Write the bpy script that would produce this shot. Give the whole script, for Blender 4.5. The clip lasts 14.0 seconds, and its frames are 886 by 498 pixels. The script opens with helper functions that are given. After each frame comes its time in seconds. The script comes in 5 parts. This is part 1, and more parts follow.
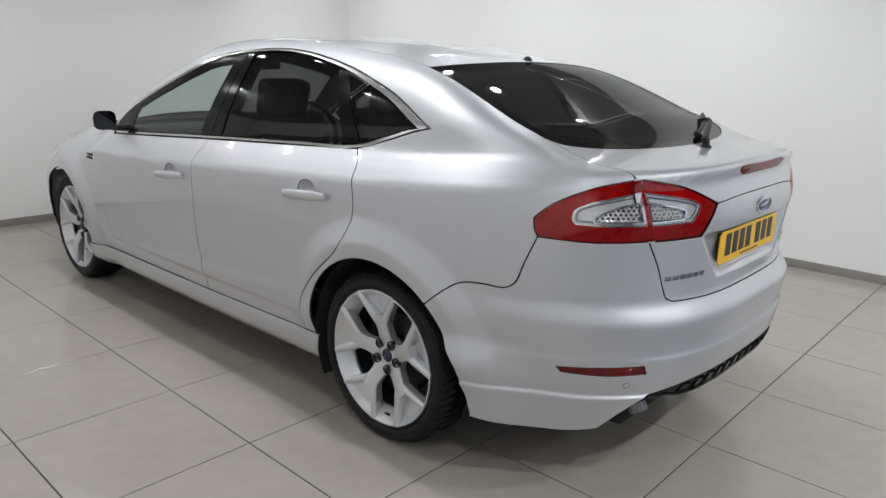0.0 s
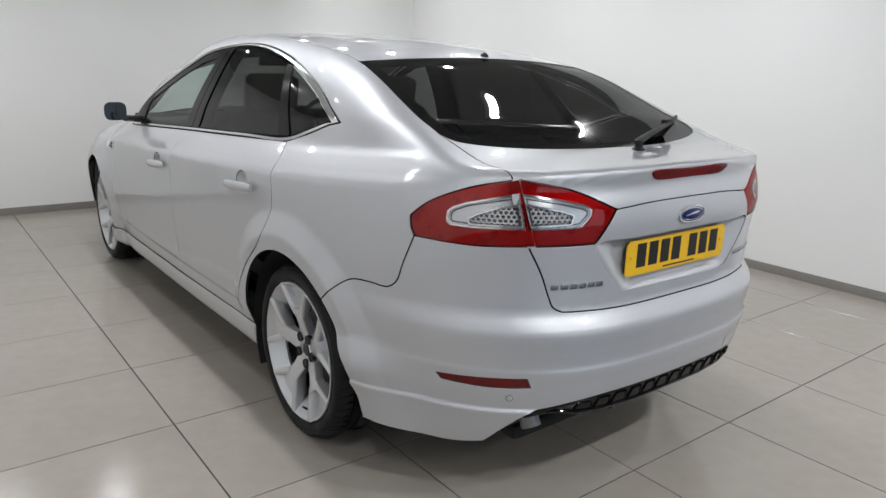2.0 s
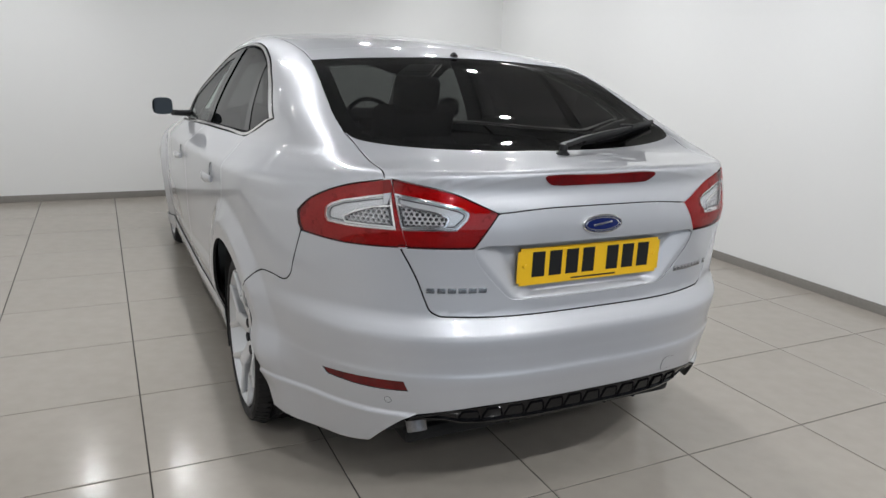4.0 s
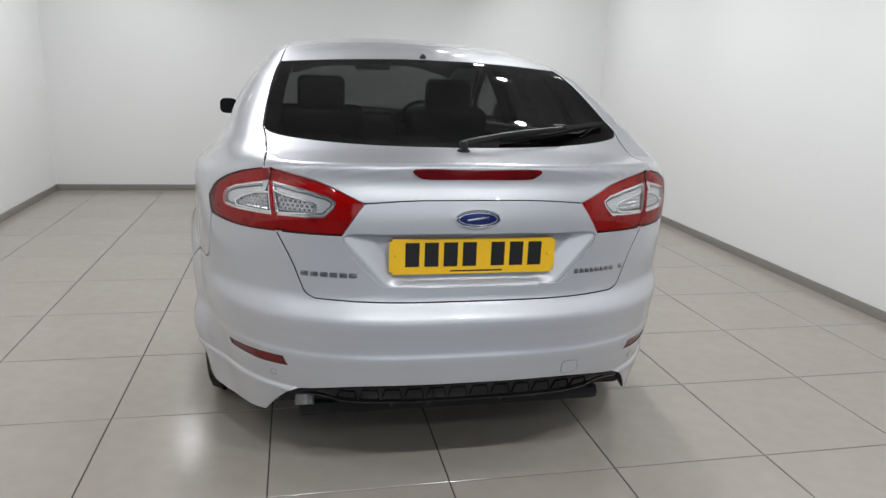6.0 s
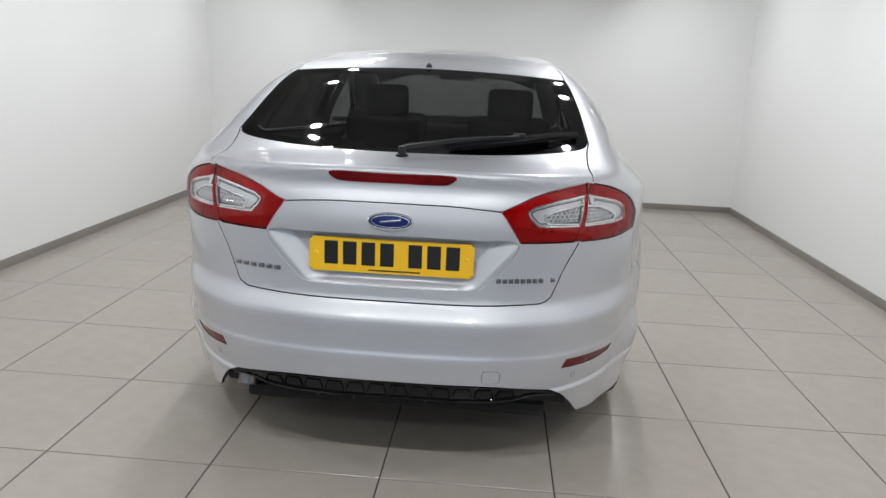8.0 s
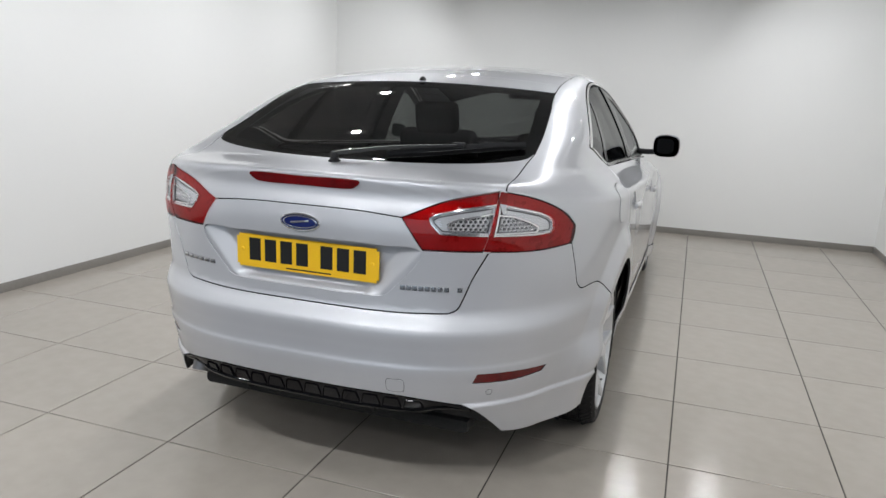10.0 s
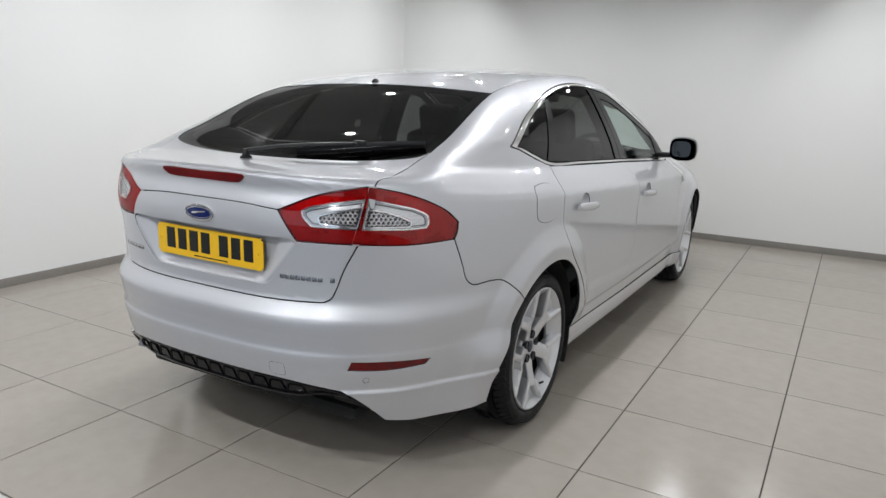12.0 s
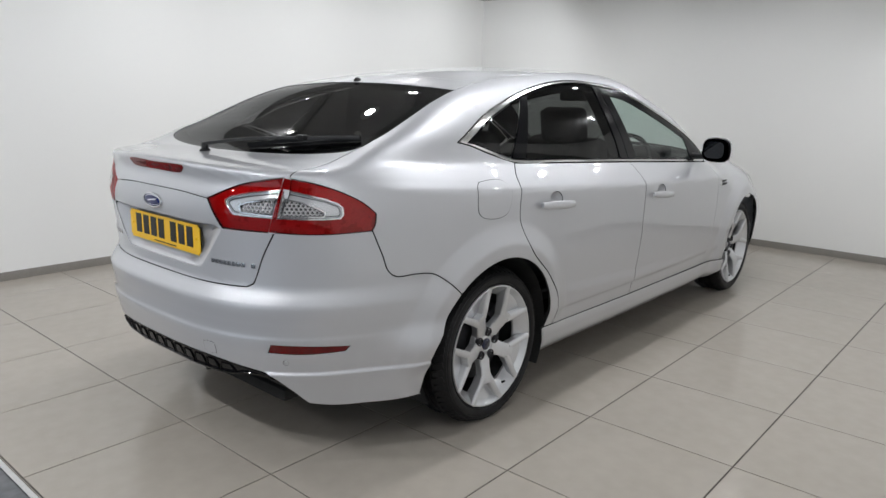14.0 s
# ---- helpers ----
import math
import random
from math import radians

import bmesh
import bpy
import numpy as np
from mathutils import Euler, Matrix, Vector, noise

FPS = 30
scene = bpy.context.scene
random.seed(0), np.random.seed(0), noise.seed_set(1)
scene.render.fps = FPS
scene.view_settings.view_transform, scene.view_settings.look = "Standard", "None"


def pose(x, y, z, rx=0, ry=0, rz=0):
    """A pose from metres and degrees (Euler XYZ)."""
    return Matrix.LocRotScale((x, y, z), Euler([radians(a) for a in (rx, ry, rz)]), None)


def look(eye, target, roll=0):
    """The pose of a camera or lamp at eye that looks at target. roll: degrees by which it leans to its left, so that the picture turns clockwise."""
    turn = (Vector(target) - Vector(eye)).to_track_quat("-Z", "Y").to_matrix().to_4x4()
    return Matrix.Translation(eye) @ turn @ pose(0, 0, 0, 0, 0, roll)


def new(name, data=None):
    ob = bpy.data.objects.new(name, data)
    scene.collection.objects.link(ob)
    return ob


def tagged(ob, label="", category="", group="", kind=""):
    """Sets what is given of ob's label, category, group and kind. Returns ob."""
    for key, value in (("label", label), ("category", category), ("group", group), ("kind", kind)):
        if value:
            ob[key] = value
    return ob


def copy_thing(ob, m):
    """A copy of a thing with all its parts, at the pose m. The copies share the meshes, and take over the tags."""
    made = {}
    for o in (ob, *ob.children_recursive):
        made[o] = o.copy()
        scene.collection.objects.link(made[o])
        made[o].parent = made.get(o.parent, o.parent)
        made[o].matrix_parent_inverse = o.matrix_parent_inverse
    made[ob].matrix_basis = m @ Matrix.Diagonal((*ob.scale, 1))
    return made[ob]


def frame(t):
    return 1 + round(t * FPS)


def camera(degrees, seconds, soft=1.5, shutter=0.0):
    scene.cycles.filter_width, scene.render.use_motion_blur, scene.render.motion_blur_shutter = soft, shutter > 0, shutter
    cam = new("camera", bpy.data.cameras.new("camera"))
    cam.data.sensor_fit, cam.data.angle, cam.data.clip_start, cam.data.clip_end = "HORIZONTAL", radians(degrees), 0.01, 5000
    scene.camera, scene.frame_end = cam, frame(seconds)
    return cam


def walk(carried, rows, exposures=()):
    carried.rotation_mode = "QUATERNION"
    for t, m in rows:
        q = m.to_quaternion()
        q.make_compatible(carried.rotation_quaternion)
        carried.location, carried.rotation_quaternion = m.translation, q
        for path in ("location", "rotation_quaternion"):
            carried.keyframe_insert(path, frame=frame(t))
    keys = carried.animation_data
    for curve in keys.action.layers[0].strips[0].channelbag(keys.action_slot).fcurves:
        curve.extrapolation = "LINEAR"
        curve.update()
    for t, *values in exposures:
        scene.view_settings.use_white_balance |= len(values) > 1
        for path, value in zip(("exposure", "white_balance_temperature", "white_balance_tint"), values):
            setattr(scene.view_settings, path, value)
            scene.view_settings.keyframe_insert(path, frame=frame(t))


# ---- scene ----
cam = camera(64.4, 14.0)
PATH = [
    (0, (-2.486, -1.782, 1.381), (-1.063, -0.474, 0.867), 1.3),
    (0.5, (-2.359, -1.887, 1.378), (-0.985, -0.527, 0.865), 1.5),
    (1, (-2.239, -1.963, 1.358), (-0.912, -0.559, 0.841), 1.5),
    (1.5, (-2.103, -2.074, 1.362), (-0.823, -0.626, 0.849), 1.7),
    (2, (-1.937, -2.209, 1.366), (-0.748, -0.684, 0.854), 1.9),
    (2.5, (-1.78, -2.338, 1.368), (-0.671, -0.754, 0.859), 2.1),
    (3, (-1.611, -2.409, 1.358), (-0.595, -0.764, 0.85), 2.2),
    (3.2, (-1.558, -2.437, 1.364), (-0.562, -0.779, 0.857), 2.2),
    (5.3, (-0.822, -2.845, 1.383), (-0.283, -0.992, 0.857), 2.1),
    (5.5, (-0.755, -2.876, 1.376), (-0.245, -1.013, 0.857), 2.0),
    (6, (-0.529, -2.957, 1.382), (-0.122, -1.067, 0.869), 2.2),
    (6.5, (-0.331, -2.991, 1.381), (-0.067, -1.073, 0.877), 2.4),
    (7, (-0.115, -2.99, 1.373), (0.023, -1.06, 0.865), 2.4),
    (7.5, (0.081, -3.029, 1.382), (0.091, -1.094, 0.878), 2.4),
    (8, (0.309, -3.057, 1.395), (0.174, -1.125, 0.896), 2.4),
    (8.2, (0.387, -3.065, 1.382), (0.202, -1.134, 0.894), 2.5),
    (10.3, (1.26, -2.864, 1.36), (0.56, -1.043, 0.921), 2.0),
    (10.5, (1.333, -2.85, 1.371), (0.598, -1.044, 0.928), 1.8),
    (11, (1.499, -2.773, 1.361), (0.693, -0.996, 0.922), 1.7),
    (11.5, (1.681, -2.709, 1.356), (0.802, -0.966, 0.918), 1.5),
    (12, (1.909, -2.624, 1.365), (0.938, -0.931, 0.927), 1.7),
    (12.5, (2.12, -2.526, 1.365), (1.045, -0.896, 0.928), 1.8),
    (13, (2.257, -2.443, 1.357), (1.11, -0.865, 0.918), 1.6),
    (13.5, (2.406, -2.355, 1.347), (1.185, -0.831, 0.913), 1.6),
    (14, (2.525, -2.238, 1.353), (1.248, -0.761, 0.917), 1.3),
]
walk(cam, [(t, look(eye, target, roll)) for t, eye, target, roll in PATH],
     [(0, -0.09), (3, -0.08), (5.5, -0.05), (8, 0.02), (10.5, 0.06), (14, -0.04)])

# ---- light ----
world = bpy.data.worlds.new("world")
scene.world = world
world.use_nodes = True
world.node_tree.nodes["Background"].inputs[0].default_value = (0.9, 0.95, 1.0, 1)
world.node_tree.nodes["Background"].inputs[1].default_value = 0.02
scene.view_settings.exposure = 0.0
CEIL = 2.41
LAMP_X = (-0.85, 0.85)
# the pair at y -3.8 is unseen and its place assumed
LAMPS = [(x, 0.52, 1.5) for x in LAMP_X] + [(x, y, 0.70) for x in LAMP_X for y in (1.1, 1.95, 2.75, 3.6)] + [(x, -2.6, 3.1) for x in (-0.55, 0.55)] + [(x, -3.8, 1.6) for x in (-1.0, 1.0)] + [(x, -1.6, 1.25) for x in (-2.0, 2.0)]
# added lamps, leaning outwards to brighten the side walls
WALL_FILLS = [(x, y) for x in (-1.6, 1.6) for y in (-3.0, 0.3, 2.0, 3.7)]
LAMP_POWER = 8.0
WALL_FILL_POWER = 9.2
# power of the added bluish lamp that fills the car's rear
REAR_FILL = 25

# ---- materials ----
def material(name, color=(0.5, 0.5, 0.5), rough=0.5, metal=0.0, **more):
    m = bpy.data.materials.new(name)
    m.use_nodes = True
    b = m.node_tree.nodes["Principled BSDF"]
    b.inputs["Base Color"].default_value = (*color, 1)
    b.inputs["Roughness"].default_value = rough
    b.inputs["Metallic"].default_value = metal
    for key, value in more.items():
        b.inputs[key.replace("_", " ")].default_value = value
    return m


def grain(m, scale=40.0, bump=0.05, dist=0.002, rough=(0.0, 0.0), tone=0.0, tone_scale=3.0, detail=4.0):
    """Adds relief, uneven gloss and uneven tone to a material, in metres of its object's space."""
    t, b = m.node_tree, m.node_tree.nodes["Principled BSDF"]
    co = t.nodes.new("ShaderNodeTexCoord")
    n = t.nodes.new("ShaderNodeTexNoise")
    n.inputs["Scale"].default_value, n.inputs["Detail"].default_value = scale, detail
    t.links.new(co.outputs["Object"], n.inputs["Vector"])
    if bump:
        k = t.nodes.new("ShaderNodeBump")
        k.inputs["Strength"].default_value, k.inputs["Distance"].default_value = bump, dist
        t.links.new(n.outputs["Fac"], k.inputs["Height"])
        t.links.new(k.outputs["Normal"], b.inputs["Normal"])
    big = t.nodes.new("ShaderNodeTexNoise")
    big.inputs["Scale"].default_value, big.inputs["Detail"].default_value = tone_scale, 5
    t.links.new(co.outputs["Object"], big.inputs["Vector"])
    if rough[1]:
        r = t.nodes.new("ShaderNodeMapRange")
        r.inputs["From Min"].default_value, r.inputs["From Max"].default_value = 0.3, 0.7
        r.inputs["To Min"].default_value, r.inputs["To Max"].default_value = rough
        t.links.new(big.outputs["Fac"], r.inputs["Value"])
        t.links.new(r.outputs["Result"], b.inputs["Roughness"])
    if tone:
        c = b.inputs["Base Color"].default_value[:3]
        mix = t.nodes.new("ShaderNodeMix")
        mix.data_type = "RGBA"
        add = t.nodes.new("ShaderNodeMath")
        add.operation = "MULTIPLY_ADD"
        add.inputs[1].default_value, add.inputs[2].default_value = 0.5, 0.0
        half = t.nodes.new("ShaderNodeMath")
        half.operation = "MULTIPLY_ADD"
        half.inputs[1].default_value = 0.5
        t.links.new(n.outputs["Fac"], add.inputs[0])
        t.links.new(big.outputs["Fac"], half.inputs[0])
        t.links.new(add.outputs[0], half.inputs[2])
        spread = t.nodes.new("ShaderNodeMapRange")
        spread.inputs["From Min"].default_value, spread.inputs["From Max"].default_value = 0.35, 0.65
        t.links.new(half.outputs[0], spread.inputs["Value"])
        mix.inputs[6].default_value = (*[v * (1 - tone) for v in c], 1)
        mix.inputs[7].default_value = (*[min(1, v * (1 + tone)) for v in c], 1)
        t.links.new(spread.outputs["Result"], mix.inputs[0])
        t.links.new(mix.outputs[2], b.inputs["Base Color"])
    return m


PAINT = grain(material("silver_paint", (0.53, 0.537, 0.560), 0.46, 0.44, Coat_Weight=1.0, Coat_Roughness=0.02), 900, 0.02, 0.0003, (0.44, 0.48), 0.015, 6)
# near-black on the panels' turned-in edges, standing in for shade in the gaps
GAP_SHADE = material("panel_gap_shade", (0.012, 0.012, 0.012), 0.9)
RUBBER = grain(material("tyre_rubber", (0.007, 0.007, 0.008), 0.55, Specular_IOR_Level=0.3), 60, 0.2, 0.001, (0.45, 0.65), 0.2, 12)
ALLOY = grain(material("alloy", (0.66, 0.67, 0.69), 0.33, 0.7, Coat_Weight=0.6, Coat_Roughness=0.08), 300, 0.03, 0.0004, (0.28, 0.4), 0.04, 14)
CHROME = material("bright_trim", (0.80, 0.80, 0.80), 0.16, 1.0)
SLAB = grain(material("dark_polished_slab", (0.10, 0.105, 0.115), 0.12), 20, 0.02, 0.001, (0.08, 0.2), 0.3, 3)
PILLAR = material("satin_black", (0.004, 0.004, 0.005), 0.15, 0.0, Specular_IOR_Level=0.12)
BADGE = material("badge_metal", (0.48, 0.48, 0.49), 0.22, 1.0)
BLACK_GLOSS = material("black_gloss_plastic", (0.005, 0.005, 0.006), 0.06, Specular_IOR_Level=0.3)
DARK_STEEL = grain(material("dark_steel", (0.06, 0.06, 0.065), 0.5, 0.8), 80, 0.1, 0.001, (0.4, 0.6), 0.15, 20)
GLOSS = material("gloss_black", (0.006, 0.006, 0.007), 0.08, 0.0, Coat_Weight=1.0, Coat_Roughness=0.03)
BLACK = grain(material("black_plastic", (0.010, 0.010, 0.011), 0.5, Specular_IOR_Level=0.3), 250, 0.15, 0.0006, (0.42, 0.58), 0.15, 9)
LINER = grain(material("wheel_liner", (0.012, 0.012, 0.012), 0.9), 120, 0.3, 0.002, (0.8, 0.95), 0.3, 6)
CABIN = grain(material("cabin_cloth", (0.022, 0.022, 0.025), 0.85), 300, 0.3, 0.001, (0.8, 0.9), 0.2, 8)
STEEL = grain(material("brake_steel", (0.26, 0.26, 0.27), 0.28, 0.9), 80, 0.1, 0.001, (0.3, 0.5), 0.15, 20)
WALL = grain(material("white_wall_paint", (0.80, 0.80, 0.785), 0.75), 180, 0.06, 0.0015, (0.7, 0.85), 0.012, 0.7)
CEILING = grain(material("grey_ceiling_paint", (0.34, 0.34, 0.335), 0.8), 150, 0.05, 0.0015, (0.75, 0.9), 0.01, 0.8)
# grey for the unseen surfaces behind the camera, chosen to weaken bounce light
FILL_CUT = grain(material("grey_fill_cut", (0.26, 0.26, 0.265), 0.7), 150, 0.05, 0.0015, (0.6, 0.8), 0.03, 0.8)
SKIRT = grain(material("grey_skirting", (0.24, 0.225, 0.205), 0.35), 60, 0.05, 0.001, (0.3, 0.45), 0.08, 5)
GROUT = grain(material("grout", (0.04, 0.036, 0.032), 0.9), 200, 0.3, 0.001, (0.8, 0.95), 0.25, 3)
TILE = grain(material("floor_tile", (0.372, 0.338, 0.297), 0.1, Specular_IOR_Level=0.42), 14, 0.004, 0.001, (0.16, 0.20), 0.05, 2.2, 8)


def glass(name, color, rough=0.0):
    """A thin pane: tinted see-through with a mirror-like surface on top."""
    m = bpy.data.materials.new(name)
    m.use_nodes = True
    t = m.node_tree
    t.nodes.remove(t.nodes["Principled BSDF"])
    thru, gloss, mix, edge, power, lift = (t.nodes.new("ShaderNode" + k) for k in ("BsdfTransparent", "BsdfGlossy", "MixShader", "LayerWeight", "Math", "Math"))
    thru.inputs[0].default_value = (*color, 1)
    gloss.inputs[0].default_value = (1, 1, 1, 1)
    gloss.inputs["Roughness"].default_value = rough
    edge.inputs[0].default_value = 0.5
    power.operation, lift.operation = "POWER", "MULTIPLY_ADD"
    power.inputs[1].default_value = 5.0
    lift.inputs[1].default_value, lift.inputs[2].default_value = 0.42, 0.045
    t.links.new(edge.outputs["Facing"], power.inputs[0])
    t.links.new(power.outputs[0], lift.inputs[0])
    t.links.new(lift.outputs[0], mix.inputs[0])
    t.links.new(thru.outputs[0], mix.inputs[1])
    t.links.new(gloss.outputs[0], mix.inputs[2])
    t.links.new(mix.outputs[0], t.nodes["Material Output"].inputs[0])
    return m


GLASS_DARK = glass("privacy_glass", (0.13, 0.128, 0.128), 0.005)
GLASS_FRONT = glass("green_tint_glass", (0.72, 0.80, 0.77), 0.01)
LENS_CLEAR = glass("clear_lens", (0.95, 0.95, 0.95), 0.02)
LENS_RED = material("red_lens", (0.12, 0.0010, 0.002), 0.05, 0.0, IOR=1.45)
LENS_RED = grain(LENS_RED, 260, 0.05, 0.0005, (0.04, 0.07), 0.45, 16)
BRIGHT = material("reflector", (0.85, 0.85, 0.86), 0.12, 1.0)
YELLOW = grain(material("yellow_plate", (0.82, 0.48, 0.015), 0.35), 200, 0.03, 0.0004, (0.3, 0.4), 0.02, 12)
INK = material("black_ink", (0.008, 0.008, 0.008), 0.4)
BLUE = material("blue_enamel", (0.012, 0.022, 0.13), 0.2, 0.3, Coat_Weight=0.3)
CAP = material("navy_cap", (0.010, 0.013, 0.040), 0.25, Coat_Weight=0.3)
LAMP_GLOW = bpy.data.materials.new("lamp_glow")
LAMP_GLOW.use_nodes = True
_b = LAMP_GLOW.node_tree.nodes["Principled BSDF"]
_b.inputs["Emission Color"].default_value, _b.inputs["Emission Strength"].default_value = (1, 0.97, 0.92, 1), 30
def spl(xs, ys):
    """Smooth curve through few knots that does not overshoot."""
    xs, ys = np.array(xs, float), np.array(ys, float)
    h, d = np.diff(xs), np.diff(ys) / np.diff(xs)
    m = np.empty(len(xs))
    m[0], m[-1] = d[0], d[-1]
    w1, w2 = 2 * h[1:] + h[:-1], h[1:] + 2 * h[:-1]
    same = d[:-1] * d[1:] > 0
    den = np.where(same, w1 / np.where(d[:-1] == 0, 1, d[:-1]) + w2 / np.where(d[1:] == 0, 1, d[1:]), 1)
    m[1:-1] = np.where(same, (w1 + w2) / den, 0)

    def at(x):
        x = np.clip(x, xs[0], xs[-1])
        i = np.clip(np.searchsorted(xs, x) - 1, 0, len(h) - 1)
        t, k = (x - xs[i]) / h[i], h[i]
        return ((1 + 2 * t) * (1 - t) ** 2 * ys[i] + t * (1 - t) ** 2 * k * m[i] + t * t * (3 - 2 * t) * ys[i + 1] + t * t * (t - 1) * k * m[i + 1])
    return at


def step(a, b, x):
    t = np.clip((x - a) / (b - a), 0, 1)
    return t * t * (3 - 2 * t)


def ramp(u, a=0.12):
    """From 0 to 1 in a straight rise with its two corners eased."""
    def ease(v):
        v = np.clip(v, -a, None)
        return np.where(v < a, (v + a) ** 2 / (4 * a), v)
    return ease(u) - ease(u - 1)


# the car's lines: y runs forward from the rear axle, z up from the floor
ROOF = spl([-1.05, -0.97, -0.9, -0.72, -0.45, 0.0, 0.22, 0.6, 1.0, 1.4, 1.8, 2.05, 2.4, 2.8, 3.1, 3.5, 3.8],
           [1.07, 1.095, 1.099, 1.112, 1.212, 1.384, 1.430, 1.472, 1.494, 1.498, 1.462, 1.400, 1.225, 1.025, 0.975, 0.9, 0.8])
CROWN = spl([-1.0, -0.7, -0.35, 0.3, 1.2, 1.55, 1.9, 2.4, 3.0, 3.7], [0.045, 0.06, 0.10, 0.11, 0.115, 0.18, 0.34, 0.38, 0.12, 0.14])
BELT = spl([-0.95, -0.5, 0.22, 1.25, 2.1, 3.0, 3.8], [1.165, 1.118, 1.068, 1.015, 0.975, 0.93, 0.85])
WIDE = spl([-0.9, -0.8, -0.72, -0.55, -0.35, -0.18, -0.114, -0.100, -0.07, -0.03, 0.0, 0.1, 0.2, 0.3, 0.40, 0.5],
           [0.855, 0.87, 0.886, 0.91, 0.919, 0.9175, 0.914, 0.908, 0.880, 0.836, 0.803, 0.764, 0.718, 0.664, 0.603, 0.51])
TAIL = spl([0.15, 0.24, 0.33, 0.40, 0.45, 0.496, 0.507, 0.516, 0.56, 0.610, 0.622, 0.632, 0.65, 0.672, 0.69, 0.72, 0.86, 0.93, 0.985, 0.995, 1.04, 1.075, 1.1, 1.2],
           [-0.90, -0.935, -0.962, -0.982, -0.9925, -1.0000, -1.0000, -0.9945, -0.9985, -1.0050, -1.0045, -0.9985, -0.985, -0.968, -0.962, -0.962, -0.972, -0.98, -0.972, -0.969, -0.955, -0.965, -0.975, -0.97])
NOSE = spl([0.15, 0.3, 0.55, 0.75, 0.9], [3.66, 3.76, 3.80, 3.76, 3.6])


def solid(p):
    """Signed distance, roughly, to the car's outer skin."""
    x, y, z = np.abs(p[..., 0]), p[..., 1], p[..., 2]
    w = WIDE(z - BELT(y)) - 0.10 * step(2.0, 3.6, y) * step(0.6, 0.95, z)
    w = w - 0.008 * step(0.40, 0.375, z) * step(0.42, 0.6, y) * step(2.5, 2.3, y)
    w = w * (1 + 0.012 * step(0.3, 1.3, y))
    for ya in (0.0, 2.845):
        r = np.hypot(y - ya, z - 0.335)
        flare = 0.024 * ramp((0.518 - r) / 0.088) - 0.004 * ramp((0.43 - r) / 0.06)
        w = w + flare * step(0.30, 0.42, z + 0.2 * (ya > 1))
    w = w + 0.036 * step(-0.20, -0.36, y) * step(-0.64, -0.46, y) * step(0.54, 0.42, z)
    low = 0.505 - 0.063 * (y - 0.49)
    w = w + 0.007 * ramp((low - z) / 0.04) * step(0.42, 0.6, y) * step(2.3, 2.1, y)
    rear = np.maximum(0, (0.35 - y) / (0.35 - TAIL(z)))
    front = np.maximum(0, (y - 2.6) / (NOSE(z) - 2.6))
    side = (((x / w) ** 3.2 + rear ** 3.2) ** (1 / 3.2) - 1) * 0.9
    side = np.where(y > 2.6, (((x / w) ** 2.8 + front ** 2.8) ** (1 / 2.8) - 1) * 0.9, side)
    side = side - 0.009 * step(0.375, 0.364, z) * step(0.1, -0.25, y)
    top = (z - ROOF(y) + CROWN(y) * x * x) * 0.92
    k = 0.02 + 0.095 * step(-0.75, -0.1, y) - 0.03 * step(0.3, 1.0, y)
    h = np.maximum(k - np.abs(side - top), 0)
    return np.maximum(side, top) + h * h / (4 * k)


def cast(o, d, far=6.0, steps=80):
    """First meeting of rays with the skin, from outside."""
    o, d = (np.array(v, float).reshape(-1, 3) for v in np.broadcast_arrays(np.asarray(o, float), np.asarray(d, float)))
    t, live = np.zeros(len(o)), np.arange(len(o))
    for _ in range(steps):
        g = solid(o[live] + d[live] * t[live, None])
        t[live] += 0.62 * g
        live = live[(np.abs(g) > 2e-6) & (t[live] < far)]
        if not len(live):
            break
    q = o + d * t[:, None]
    bad = np.nonzero((np.abs(solid(q)) > 1e-4) | (t >= far))[0]
    if len(bad):
        a, b, met = np.zeros(len(bad)), np.full(len(bad), far), np.zeros(len(bad), bool)
        for k in np.linspace(0, far, 240)[1:]:
            now = (solid(o[bad] + d[bad] * k) < 0) & ~met
            b[now], met = k, met | now
            a[~met] = k
        for _ in range(20):
            m = (a + b) / 2
            neg = solid(o[bad] + d[bad] * m[:, None]) < 0
            b, a = np.where(neg, m, b), np.where(neg, a, m)
        t[bad] = np.where(met, b, far)
        q = o + d * t[:, None]
    q[(t >= far) | (np.abs(solid(q)) > 4e-3)] = np.nan
    return q


# ---- mesh tools ----
from mathutils import geometry


def mesh_object(name, verts, faces, mat, parent=None, normals=None, smooth=True, label="", dark_from=None):
    me = bpy.data.meshes.new(name)
    me.from_pydata([tuple(map(float, v)) for v in verts], [], [tuple(map(int, f)) for f in faces])
    me.materials.append(mat)
    # the deepest row of edge faces gets the painted-in gap shade
    if dark_from is not None:
        me.materials.append(GAP_SHADE)
        me.polygons.foreach_set("material_index", [1 if k >= dark_from and (k - dark_from) % 3 == 2 else 0 for k in range(len(me.polygons))])
    me.polygons.foreach_set("use_smooth", [smooth] * len(me.polygons))
    if normals is not None:
        me.normals_split_custom_set_from_vertices([tuple(map(float, n)) for n in normals])
    me.update()
    ob = new(name, me)
    if parent is not None:
        ob.parent = parent
    if label:
        tagged(ob, label)
    return ob


